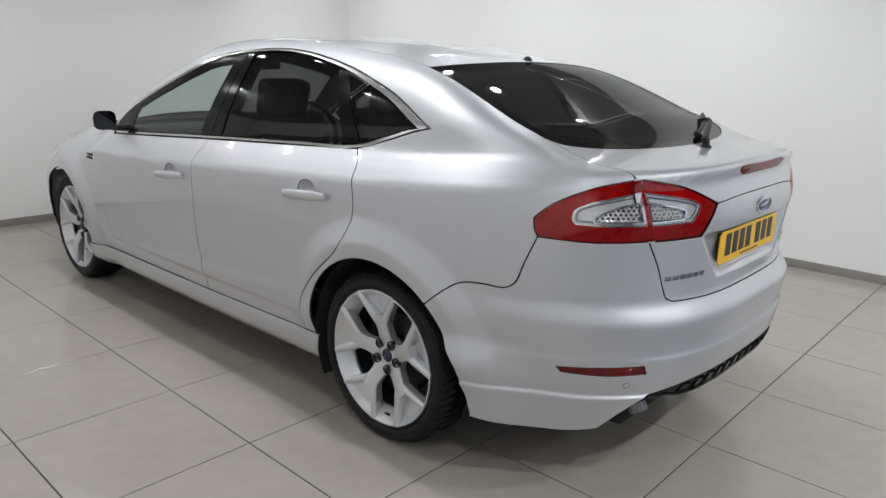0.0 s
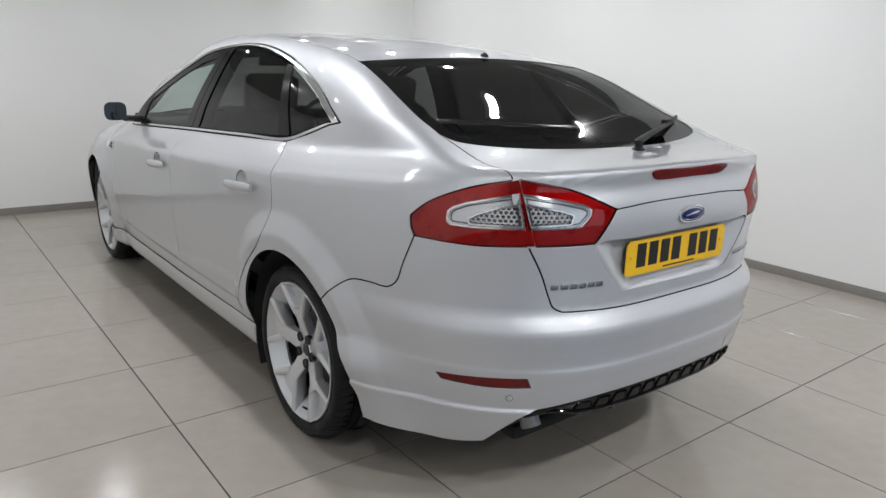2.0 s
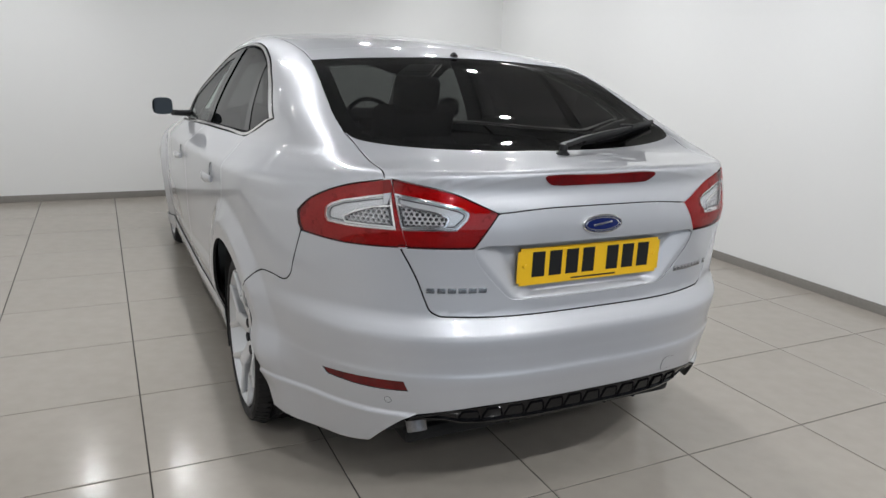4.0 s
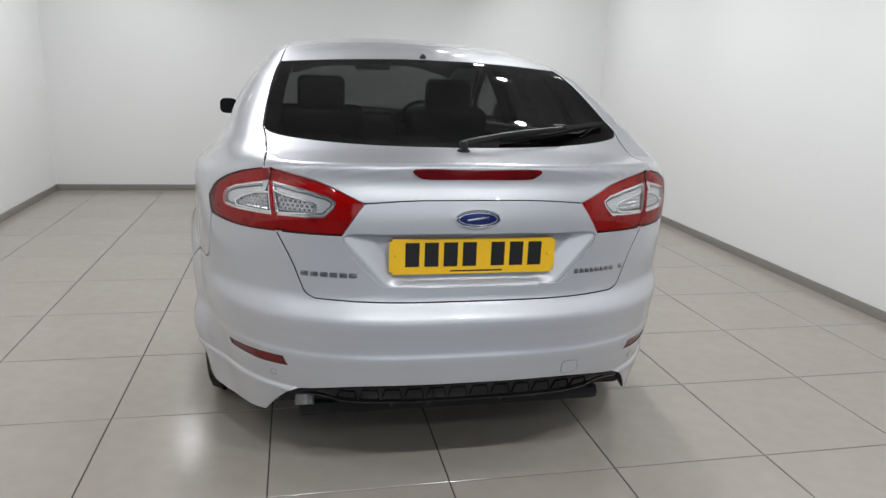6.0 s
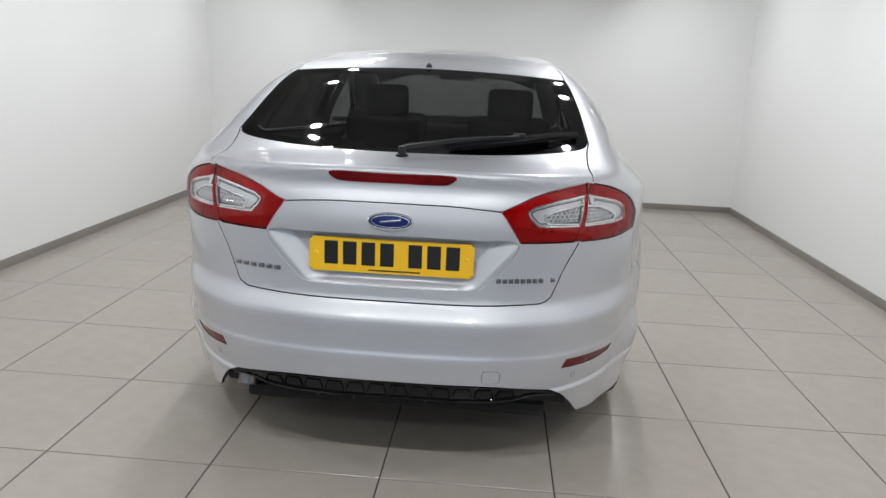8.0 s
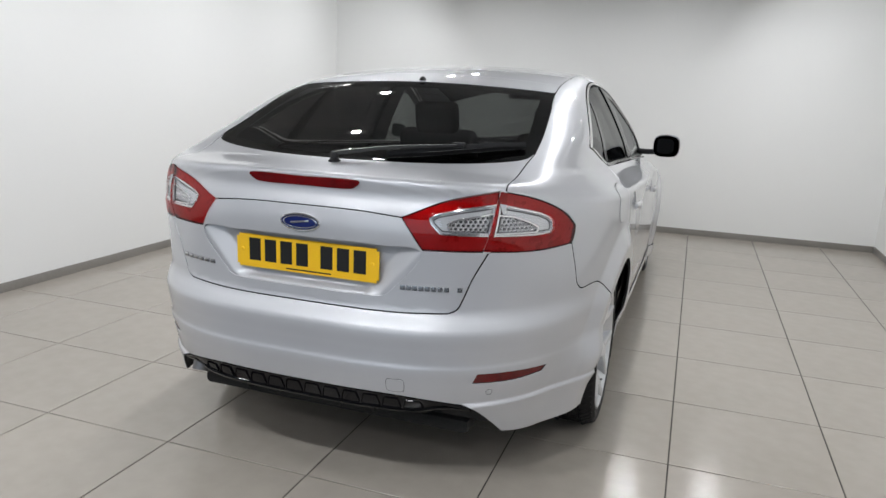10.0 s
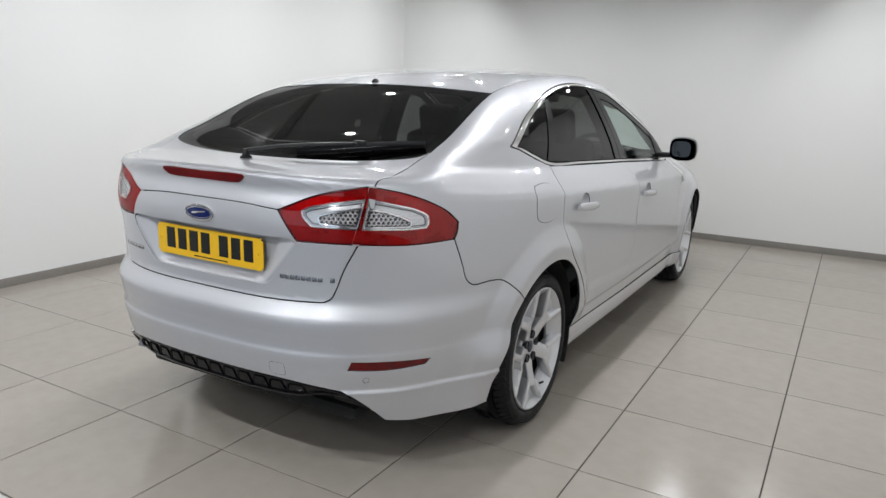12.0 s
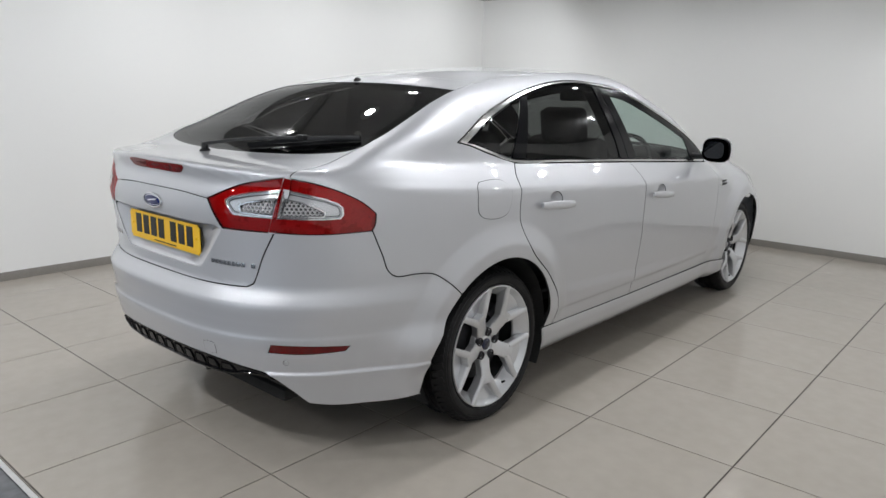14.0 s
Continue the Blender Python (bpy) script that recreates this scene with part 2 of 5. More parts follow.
def part(name, bm, mat, parent=None, label="", smooth=True, sharp=35):
    bmesh.ops.recalc_face_normals(bm, faces=bm.faces)
    for f in bm.faces:
        f.smooth = smooth
    for e in bm.edges:
        if len(e.link_faces) == 2 and e.calc_face_angle(0) > radians(sharp):
            e.smooth = False
    me = bpy.data.meshes.new(name)
    bm.to_mesh(me)
    bm.free()
    me.materials.append(mat)
    ob = new(name, me)
    if parent is not None:
        ob.parent = parent
    if label:
        tagged(ob, label)
    return ob


def empty(name, at=(0, 0, 0), parent=None):
    ob = new(name)
    ob.empty_display_size = 0.1
    ob.location = at
    if parent is not None:
        ob.parent = parent
    return ob


def curve(points, close=False, n=10):
    """Dense smooth line through points of any dimension."""
    p = np.array(points, float)
    if len(p) == 2:
        return np.array([p[0] + (p[1] - p[0]) * s for s in np.linspace(0, 1, n + 1)])
    q = np.vstack([p[-1:], p, p[:2]]) if close else np.vstack([2 * p[0] - p[1], p, 2 * p[-1] - p[-2]])
    out = []
    for i in range(1, len(q) - 2):
        a, b, c, d = q[i - 1:i + 3]
        ab, bc, cd = (max(1e-6, np.linalg.norm(v)) ** 0.5 for v in (b - a, c - b, d - c))
        m1 = (c - b) + bc * ((b - a) / ab - (c - a) / (ab + bc))
        m2 = (c - b) + bc * ((d - c) / cd - (d - b) / (bc + cd))
        for s in np.linspace(0, 1, n, endpoint=False):
            out.append((2 * s ** 3 - 3 * s * s + 1) * b + (s ** 3 - 2 * s * s + s) * m1 + (-2 * s ** 3 + 3 * s * s) * c + (s ** 3 - s * s) * m2)
    if not close:
        out.append(p[-1])
    return np.array(out)


def even(p, gap, close=True):
    """The polyline p with points at even steps of about gap."""
    q = np.vstack([p, p[:1]]) if close else p
    d = np.r_[0, np.cumsum(np.linalg.norm(np.diff(q, axis=0), axis=1))]
    n = max(2, int(round(d[-1] / gap)))
    s = np.linspace(0, d[-1], n + 1)
    r = np.stack([np.interp(s, d, q[:, k]) for k in range(q.shape[1])], 1)
    return r[:-1] if close else r


def skin_normal(p):
    e, g = 2e-3, np.empty_like(p)
    for k in range(3):
        v = np.zeros(3)
        v[k] = e
        g[:, k] = solid(p + v) - solid(p - v)
    return g / np.maximum(1e-9, np.linalg.norm(g, axis=1, keepdims=True))


class View:
    """A way of looking at the skin from one side: 3D to flat and back onto the skin."""

    def __init__(self, *d):
        self.d = np.array(d, float) / np.linalg.norm(d)
        up = np.array((0, 1.0, 0)) if abs(self.d[2]) > 0.9 else np.array((0, 0, 1.0))
        self.u = np.cross(up, self.d)
        self.u /= np.linalg.norm(self.u)
        self.v = np.cross(self.d, self.u)

    def flat(self, p):
        return np.stack([p @ self.u, p @ self.v], 1)

    def back(self, q):
        return cast(q[:, :1] * self.u + q[:, 1:] * self.v + self.d * 4.5, -self.d[None])


class Around:
    """Looks at the tail from all round, about an upright axis."""

    def flat(self, p):
        return np.stack([np.arctan2(p[:, 0], -0.1 - p[:, 1]) * 0.85, p[:, 2]], 1)

    def back(self, q):
        a = q[:, 0] / 0.85
        d = np.stack([np.sin(a), -np.cos(a), 0 * a], 1)
        return cast(np.stack([0 * a, 0 * a - 0.1, q[:, 1]], 1) + d * 1.6, -d, 1.7)


SIDE, REAR, TOP, FRONT, DIAG, AFT, BOW, ROUND = View(1, 0, 0), View(0, -1, 0), View(0, 0, 1), View(0, 1, 0.15), View(0.75, -0.22, 0.6), View(0, -0.75, 0.65), View(0, 0.6, 0.8), Around()


def on_side(points, n=10):
    c = curve(points, n=n)
    return cast(np.stack([0 * c[:, 0] + 2, c[:, 0], c[:, 1]], 1), np.array([[-1.0, 0, 0]]))


def on_rear(points, n=10):
    c = curve(points, n=n)
    return cast(np.stack([c[:, 0], 0 * c[:, 0] - 2, c[:, 1]], 1), np.array([[0, 1.0, 0]]))


def on_top(points, n=10):
    c = curve(points, n=n)
    return cast(np.stack([c[:, 0], c[:, 1], 0 * c[:, 0] + 2], 1), np.array([[0, 0, -1.0]]))


def free(points, n=10):
    return curve(points, n=n)


def both(p):
    """A line from the middle outwards, and its mirror, as one closed line."""
    return np.vstack([p, (p * [-1, 1, 1])[::-1]])


def inside(q, poly):
    x, y = q[:, 0], q[:, 1]
    c = np.zeros(len(q), bool)
    a, b = poly, np.roll(poly, -1, 0)
    for (x0, y0), (x1, y1) in zip(a, b):
        hit = (y0 > y) != (y1 > y)
        if y0 != y1:
            c ^= hit & (x < (x1 - x0) * (y - y0) / (y1 - y0) + x0)
    return c


def inset(poly, gap):
    """The closed flat line moved inwards by gap."""
    area = np.sum(poly[:, 0] * np.roll(poly[:, 1], -1) - np.roll(poly[:, 0], -1) * poly[:, 1])
    e = np.roll(poly, -1, 0) - poly
    e /= np.maximum(1e-9, np.linalg.norm(e, axis=1, keepdims=True))
    n = np.stack([-e[:, 1], e[:, 0]], 1) * (1 if area > 0 else -1)
    m = n + np.roll(n, 1, 0)
    m /= np.maximum(0.5, np.sum(m * m, 1, keepdims=True)) / 2
    return poly + m * gap


def skin(name, outline, view, mat, parent, holes=(), off=0.0, res=0.025, gap=0.002, thick=0.012, side="R", label="", shape=None):
    """One panel of the car: the part of the skin within an outline, with its turned-in edge. side: R, L, or C for one across the middle."""
    loops = []
    for k, h in enumerate((outline, *holes)):
        h = h[~np.isnan(h).any(1)]
        f = even(view.flat(h) if h.shape[1] == 3 else h, res * 0.6)
        loops.append(inset(f, gap) if k == 0 else inset(f, -gap))
    lo, hi = loops[0].min(0), loops[0].max(0)
    gx, gy = np.meshgrid(np.arange(lo[0], hi[0], res), np.arange(lo[1], hi[1], res))
    gx = gx + (np.arange(gx.shape[0]) % 2)[:, None] * res / 2
    grid = np.stack([gx.ravel(), gy.ravel()], 1)
    keep = inside(grid, loops[0])
    for h in loops[1:]:
        keep &= ~inside(grid, h)
    grid = grid[keep]
    rim = np.vstack(loops)
    if len(grid):
        near = np.concatenate([np.min(np.sum((c[:, None] - rim[None]) ** 2, 2), 1) for c in np.array_split(grid, max(1, len(grid) // 400))])
        grid = grid[near > (res * 0.45) ** 2]
    flat = np.vstack([rim, grid])
    edges, at = [], 0
    for l in loops:
        edges += [(at + i, at + (i + 1) % len(l)) for i in range(len(l))]
        at += len(l)
    vs, _, fs, *_ = geometry.delaunay_2d_cdt([Vector(v) for v in flat], edges, [], 0, 1e-7)
    vs = np.array([tuple(v) for v in vs])
    fs = np.array([f for f in fs])
    mid = vs[fs].mean(1)
    keep = inside(mid, loops[0])
    for h in loops[1:]:
        keep &= ~inside(mid, h)
    fs = fs[keep]
    p = view.back(vs)
    bad = np.isnan(p).any(1)
    fs = fs[~bad[fs].any(1)]
    p[bad] = 0
    n = skin_normal(p)
    p = p + n * off
    if shape is not None:
        p, n = shape(p, n)
    a, b, c = p[fs[:, 0]], p[fs[:, 1]], p[fs[:, 2]]
    if np.sum(np.cross(b - a, c - a) * (n[fs[:, 0]] + n[fs[:, 1]] + n[fs[:, 2]])) < 0:
        fs = fs[:, ::-1]
    count = {}
    for f in fs:
        for i in range(3):
            e = (f[i], f[(i + 1) % 3])
            count[e] = count.get(e, 0) + 1
    rim_edges = [e for e in count if (e[1], e[0]) not in count]
    verts, norms, faces = list(p), list(n), [tuple(f) for f in fs]
    dark = len(faces) if mat is PAINT and thick > 0.006 else None
    if thick:
        lead = {}
        for i, j in rim_edges:
            d = p[j] - p[i]
            o = np.cross(d, n[i] + n[j])
            o /= max(1e-9, np.linalg.norm(o))
            for k in (i, j):
                lead[k] = lead.get(k, 0) + o
        first = {}
        for k, o in lead.items():
            o = o / max(1e-9, np.linalg.norm(o))
            r = (o + n[k]) / np.linalg.norm(o + n[k])
            first[k] = len(verts)
            b = min(0.0015, thick / 3)
            norms[k] = n[k]
            verts += [p[k] + o * b * 0.7 - n[k] * b * 0.3, p[k] + o * b - n[k] * b, p[k] + o * b - n[k] * thick]
            norms += [r, o, o]
        for i, j in rim_edges:
            a, b = first[i], first[j]
            faces += [(j, i, a, b), (b, a, a + 1, b + 1), (b + 1, a + 1, a + 2, b + 2)]
    verts, norms = np.array(verts), np.array(norms)
    if side == "L":
        verts, norms = verts * [-1, 1, 1], norms * [-1, 1, 1]
        faces = [f[::-1] for f in faces]
    return mesh_object(name, verts, faces, mat, parent, norms if shape is None else None, True, label, dark)


def sweep(name, path, profile, mat, parent=None, close=False, up=None, label="", caps=True):
    """A profile (list of (out, up)) drawn along a path; up: the path's own normals."""
    p = np.array(path, float)
    t = np.gradient(p, axis=0) if not close else np.roll(p, -1, 0) - np.roll(p, 1, 0)
    t /= np.maximum(1e-9, np.linalg.norm(t, axis=1, keepdims=True))
    nrm = np.tile((0, 0, 1.0), (len(p), 1)) if up is None else np.array(up, float)
    s = np.cross(t, nrm)
    s /= np.maximum(1e-9, np.linalg.norm(s, axis=1, keepdims=True))
    nrm = np.cross(s, t)
    m = len(profile)
    bm = bmesh.new()
    rings = [[bm.verts.new(p[i] + s[i] * a + nrm[i] * b) for a, b in profile] for i in range(len(p))]
    for i in range(len(p) if close else len(p) - 1):
        r0, r1 = rings[i], rings[(i + 1) % len(p)]
        for k in range(m):
            bm.faces.new((r0[k], r0[(k + 1) % m], r1[(k + 1) % m], r1[k]))
    if caps and not close:
        bm.faces.new(rings[0])
        bm.faces.new(rings[-1])
    return part(name, bm, mat, parent, label)


def round_profile(r, n=8, flat=1.0):
    return [(r * math.cos(2 * math.pi * k / n), flat * r * math.sin(2 * math.pi * k / n)) for k in range(n)]


def block(bm, size, at=(0, 0, 0), bevel=0.0, m=None, seg=2):
    """A bevelled box into a bmesh. Returns its vertices."""
    mat = (m if m is not None else Matrix()) @ Matrix.Translation(at) @ Matrix.Diagonal((*size, 1))
    new_bm = bmesh.new()
    bmesh.ops.create_cube(new_bm, size=1)
    bmesh.ops.transform(new_bm, matrix=mat, verts=new_bm.verts)
    if bevel:
        bmesh.ops.bevel(new_bm, geom=new_bm.edges[:], offset=bevel, segments=seg, affect="EDGES", profile=0.6)
    me = bpy.data.meshes.new("tmp")
    new_bm.to_mesh(me)
    new_bm.free()
    bm.from_mesh(me)
    bpy.data.meshes.remove(me)
    return bm


def lathe(bm, profile, seg=64, axis="x", at=(0, 0, 0), close=False):
    """Turns (radius, along) pairs about an axis."""
    rings = []
    for r, a in profile:
        ring = []
        for k in range(seg):
            c, s = r * math.cos(2 * math.pi * k / seg), r * math.sin(2 * math.pi * k / seg)
            v = {"x": (a, c, s), "y": (c, a, s), "z": (c, s, a)}[axis]
            ring.append(bm.verts.new((v[0] + at[0], v[1] + at[1], v[2] + at[2])))
        rings.append(ring)
    pairs = list(zip(rings, rings[1:])) + ([(rings[-1], rings[0])] if close else [])
    for r0, r1 in pairs:
        for k in range(seg):
            bm.faces.new((r0[k], r0[(k + 1) % seg], r1[(k + 1) % seg], r1[k]))
    return rings


# ---- the showroom ----
XA, XW, YN, YS, YH = -2.876, 2.86, 4.645, -6.2, -3.3


def plain_box(name, lo, hi, mat, bevel=0.0, label="", category=""):
    bm = bmesh.new()
    block(bm, [b - a for a, b in zip(lo, hi)], [(a + b) / 2 for a, b in zip(lo, hi)], bevel)
    return tagged(part(name, bm, mat), label, category, kind="structure")


plain_box("wall_north", (XA - 0.2, YN, -0.1), (XW + 0.2, YN + 0.2, CEIL + 0.2), WALL, 0, "smooth white painted showroom end wall", "wall")
# the unseen end wall has an assumed opening for an added bluish fill lamp
plain_box("wall_south_west", (XA - 0.2, YS - 0.2, -0.1), (-2.2, YS, CEIL + 0.2), FILL_CUT, 0, "unseen grey wall beside an assumed opening", "wall")
plain_box("wall_south_east", (2.2, YS - 0.2, -0.1), (XW + 0.2, YS, CEIL + 0.2), FILL_CUT, 0, "unseen grey wall beside an assumed opening", "wall")
plain_box("wall_south_top", (-2.2, YS - 0.2, 2.15), (2.2, YS, CEIL + 0.2), FILL_CUT, 0, "unseen grey wall over an assumed opening", "wall")
plain_box("window_assumed", (-2.2, YS - 0.15, -0.003), (2.2, YS - 0.05, 0.06), SKIRT, 0.004, "plain sill added under the assumed opening", "window")
data = bpy.data.lights.new("rear_fill", "AREA")
data.shape, data.size, data.size_y, data.energy, data.color = "RECTANGLE", 4.3, 2.0, REAR_FILL, (0.74, 0.87, 1.0)
ob = new("rear_fill", data)
ob.matrix_world = look((0, YS - 0.12, 1.1), (0, 0, 1.1))
# unseen closing walls and ceiling, kept dark to deepen shadows and reflections
plain_box("wall_unseen_west", (XA - 0.2, YS, -0.1), (XA, YH, CEIL + 0.2), FILL_CUT, 0, "unseen grey side wall, darkened to cut fill light", "wall")
plain_box("wall_unseen_east", (XW, YS, -0.1), (XW + 0.2, YH, CEIL + 0.2), FILL_CUT, 0, "unseen grey side wall, darkened to cut fill light", "wall")
plain_box("ceiling_unseen", (XA, YS, CEIL), (XW, YH, CEIL + 0.2), FILL_CUT, 0, "unseen grey ceiling with round downlights, darkened to cut fill light", "ceiling")
plain_box("wall_west", (XA - 0.2, YH, -0.1), (XA, YN, CEIL + 0.2), WALL, 0, "smooth white painted showroom side wall", "wall")
plain_box("wall_east", (XW, YH, -0.1), (XW + 0.2, YN, CEIL + 0.2), WALL, 0, "smooth white painted showroom side wall", "wall")
plain_box("ceiling", (XA, YH, CEIL), (XW, YN, CEIL + 0.2), CEILING, 0, "flat light grey ceiling with round downlights", "ceiling")
plain_box("floor_dark", (XA, YS - 0.2, -0.1), (XW, -1.538, -0.001), SLAB, 0, "dark grey polished floor behind a metal threshold", "floor")
plain_box("trim_threshold", (XA, -1.536, -0.05), (XW, -1.516, 0.003), CHROME, 0.002, "bright metal threshold strip across the floor", "trim")
plain_box("floor", (XA, -1.515, -0.1), (XW, YN, -0.003), GROUT, 0, "floor of large polished beige porcelain tiles", "floor")
SK = 0.06
for nm, lo, hi in (("baseboard_north", (XA + 0.012, YN - 0.012, 0), (XW - 0.012, YN, SK)), ("baseboard_south", (XA + 0.012, YS, 0), (-2.2, YS + 0.012, SK)),
                   ("baseboard_west", (XA, YS, 0), (XA + 0.012, YN, SK)), ("baseboard_east", (XW - 0.012, YS, 0), (XW, YN, SK))):
    plain_box(nm, lo, hi, SKIRT, 0.002, "low grey-brown tiled skirting along the wall", "baseboard")


def downlight(x, y, power, lean=0.0):
    lamp = empty("downlight", (x, y, CEIL))
    tagged(lamp, "round ceiling downlight with a white rim, some added to brighten walls", "ceiling light", "ceiling downlights")
    bm = bmesh.new()
    lathe(bm, [(0.075, 0.0), (0.078, -0.006), (0.045, -0.008), (0.038, -0.003)], 32, "z", close=True)
    part("rim", bm, WALL, lamp)
    bm = bmesh.new()
    bmesh.ops.create_circle(bm, cap_ends=True, radius=0.038, segments=32, matrix=Matrix.Translation((0, 0, -0.003)))
    part("bulb", bm, LAMP_GLOW, lamp, "glowing warm white disc")
    data = bpy.data.lights.new("downlight", "AREA")
    data.shape, data.size, data.energy, data.color = "DISK", 0.075, LAMP_POWER * power, (0.94, 0.958, 0.99)
    ob = new("light", data)
    ob.parent, ob.location = lamp, (0, 0, -0.012)
    if lean:
        ob.rotation_euler, ob.location = (0, radians(lean), 0), (0, 0, -0.05)
    return lamp


for lx, ly, lp in LAMPS:
    downlight(lx, ly, lp)
# the added wall fills reuse the downlight's shape, tilted to the walls
for lx, ly in WALL_FILLS:
    downlight(lx, ly, WALL_FILL_POWER / LAMP_POWER, -46 if lx > 0 else 46)


# ---- the car ----
car = empty("car")
tagged(car, "silver five-door hatchback car with alloy wheels on tiled floor", "car")

# lines on the skin, right-hand half
BELT_LINE = [(-0.06, 1.148), (0.06, 1.108), (0.203, 1.068), (0.6, 1.046), (1.245, 1.013), (1.834, 0.979), (2.27, 0.955)]
DLO_TOP = [(-0.130, 1.163), (0.085, 1.264), (0.25, 1.315), (0.41, 1.356), (0.70, 1.407), (0.95, 1.425), (1.2, 1.415), (1.45, 1.386), (1.68, 1.313), (1.93, 1.217), (2.2, 1.10), (2.36, 1.02)]
DOOR_SPLIT = [(1.245, 1.013), (1.228, 0.91), (1.22, 0.78), (1.21, 0.6), (1.19, 0.42), (1.18, 0.315)]
DOOR_REAR = [(0.203, 1.068), (0.14, 1.02), (0.102, 0.94), (0.105, 0.83), (0.165, 0.72), (0.31, 0.59), (0.405, 0.47), (0.435, 0.37), (0.44, 0.318)]
DOOR_FRONT = [(2.30, 0.955), (2.29, 0.85), (2.26, 0.6), (2.19, 0.36), (2.165, 0.312)]
SILL_REAR, SILL_FRONT = [(0.44, 0.318), (1.18, 0.315)], [(1.18, 0.315), (2.165, 0.312)]
ARCH_R, ARCH_Z = 0.372, 0.335


def arch(y0, a0, a1, r=ARCH_R, n=24):
    return [(y0 + r * math.cos(radians(a)), ARCH_Z + r * math.sin(radians(a))) for a in np.linspace(a0, a1, n)]


J = np.vstack


def snap(points, n=10):
    c = curve(points, n=n)
    return ROUND.back(ROUND.flat(c))


TAIL_TOP = snap([(0.622, -0.85, 1.064), (0.703, -0.728, 1.034), (0.774, -0.642, 0.985), (0.803, -0.598, 0.942)])
TAIL_END = snap([(0.803, -0.598, 0.942), (0.802, -0.602, 0.905), (0.797, -0.612, 0.884)], 4)
TAIL_LOW = snap([(0.797, -0.612, 0.884), (0.706, -0.756, 0.876), (0.590, -0.90, 0.880)])
TAIL_TOP_IN = snap([(0.622, -0.85, 1.064), (0.454, -0.909, 1.030), (0.335, -0.957, 0.978)])
TAIL_LOW_IN = snap([(0.590, -0.90, 0.880), (0.40, -0.946, 0.881)])
TAIL_TIP = snap([(0.335, -0.957, 0.978), (0.40, -0.946, 0.881)], 8)
TAIL_SPLIT = snap([(0.622, -0.85, 1.064), (0.590, -0.90, 0.880)], 8)
HATCH_EDGE = on_top([(0.622, -0.835), (0.617, -0.78), (0.616, -0.70), (0.621, -0.58), (0.632, -0.505)])
GLASS_EDGE = on_top([(0.632, -0.505), (0.626, -0.36), (0.610, -0.18), (0.592, -0.03), (0.58, 0.058)])
HEAD_EDGE = on_top([(0.58, 0.058), (0.57, 0.212)])
ROOF_EDGE = on_top([(0.57, 0.212), (0.553, 0.6), (0.543, 1.0), (0.543, 1.5), (0.553, 1.9), (0.565, 2.08)])
SCREEN_EDGE = on_top([(0.565, 2.08), (0.64, 2.4), (0.70, 2.72)])
ROOF_SEAM = on_top([(0, 0.192), (0.3, 0.20), (0.57, 0.212)])
GLASS_HEAD = on_top([(0, 0.018), (0.3, 0.028), (0.58, 0.058)])
GLASS_FOOT = on_top([(0, -0.708), (0.19, -0.692), (0.4, -0.645), (0.55, -0.588), (0.61, -0.548), (0.632, -0.505)])
HATCH_SIDE = on_rear([(0.590, 0.880), (0.545, 0.79), (0.52, 0.725), (0.505, 0.693), (0.48, 0.680)])
HATCH_FOOT = on_rear([(0, 0.674), (0.3, 0.675), (0.48, 0.680)])
CREASE = on_rear([(0, 0.990), (0.2, 0.988), (0.335, 0.978)])
BUMP_SEAM = on_side([(-0.612, 0.884), (-0.575, 0.79), (-0.555, 0.735), (-0.525, 0.712), (-0.45, 0.712), (-0.37, 0.700), (-0.268, 0.62)])
BUMP_ARCH = J([on_side(arch(0, 133, 158)), on_side([(-0.385, 0.42), (-0.402, 0.335), (-0.410, 0.27), (-0.414, 0.24)], 5)])
SKIRT_LOW = free([(0.885, -0.416, 0.236), (0.815, -0.59, 0.232), (0.71, -0.715, 0.236), (0.64, -0.775, 0.25)])
BUMP_LOW = free([(0.64, -0.775, 0.25), (0.60, -0.83, 0.313), (0.552, -0.878, 0.364), (0.50, -0.905, 0.378), (0.43, -0.935, 0.391), (0.325, -0.965, 0.403), (0.0, -0.981, 0.406)])



def pair(name, outline, view, mat, parent=None, **k):
    """The same panel on both sides."""
    return [skin(name, outline, view, mat, parent or car, side=s, **k) for s in "RL"]


# body side: quarter panel, pillars and roof rail
pair("body_side", J([on_side(DOOR_REAR[::-1]), on_side(BELT_LINE[:3][::-1]), on_side(DLO_TOP), SCREEN_EDGE[::-1], ROOF_EDGE[::-1], HEAD_EDGE[::-1], GLASS_EDGE[::-1], HATCH_EDGE[::-1],
                     TAIL_TOP, TAIL_END, BUMP_SEAM, on_side(arch(0, 133, -2)), on_side([(0.375, 0.318), (0.44, 0.318)], 3)]), DIAG, PAINT, res=0.0105, gap=0.0032)
skin("roof", both(J([ROOF_SEAM, ROOF_EDGE, on_top([(0.565, 2.08), (0.3, 2.10), (0, 2.105)])])), TOP, PAINT, car, side="C", res=0.035)
skin("hatch_header", both(J([GLASS_HEAD, HEAD_EDGE, ROOF_SEAM[::-1]])), TOP, PAINT, car, side="C", res=0.025)
skin("rear_window", both(J([GLASS_FOOT, GLASS_EDGE, GLASS_HEAD[::-1]])), AFT, GLASS_DARK, car, side="C", res=0.03, off=-0.003, thick=0.004, label="dark tinted heated rear window")
skin("windscreen", both(J([on_top([(0, 2.105), (0.3, 2.10), (0.565, 2.08)]), SCREEN_EDGE, on_top([(0.70, 2.72), (0.4, 2.82), (0, 2.86)])])), BOW, GLASS_FRONT, car, side="C", res=0.05, off=-0.003, thick=0.004, label="clear windscreen")
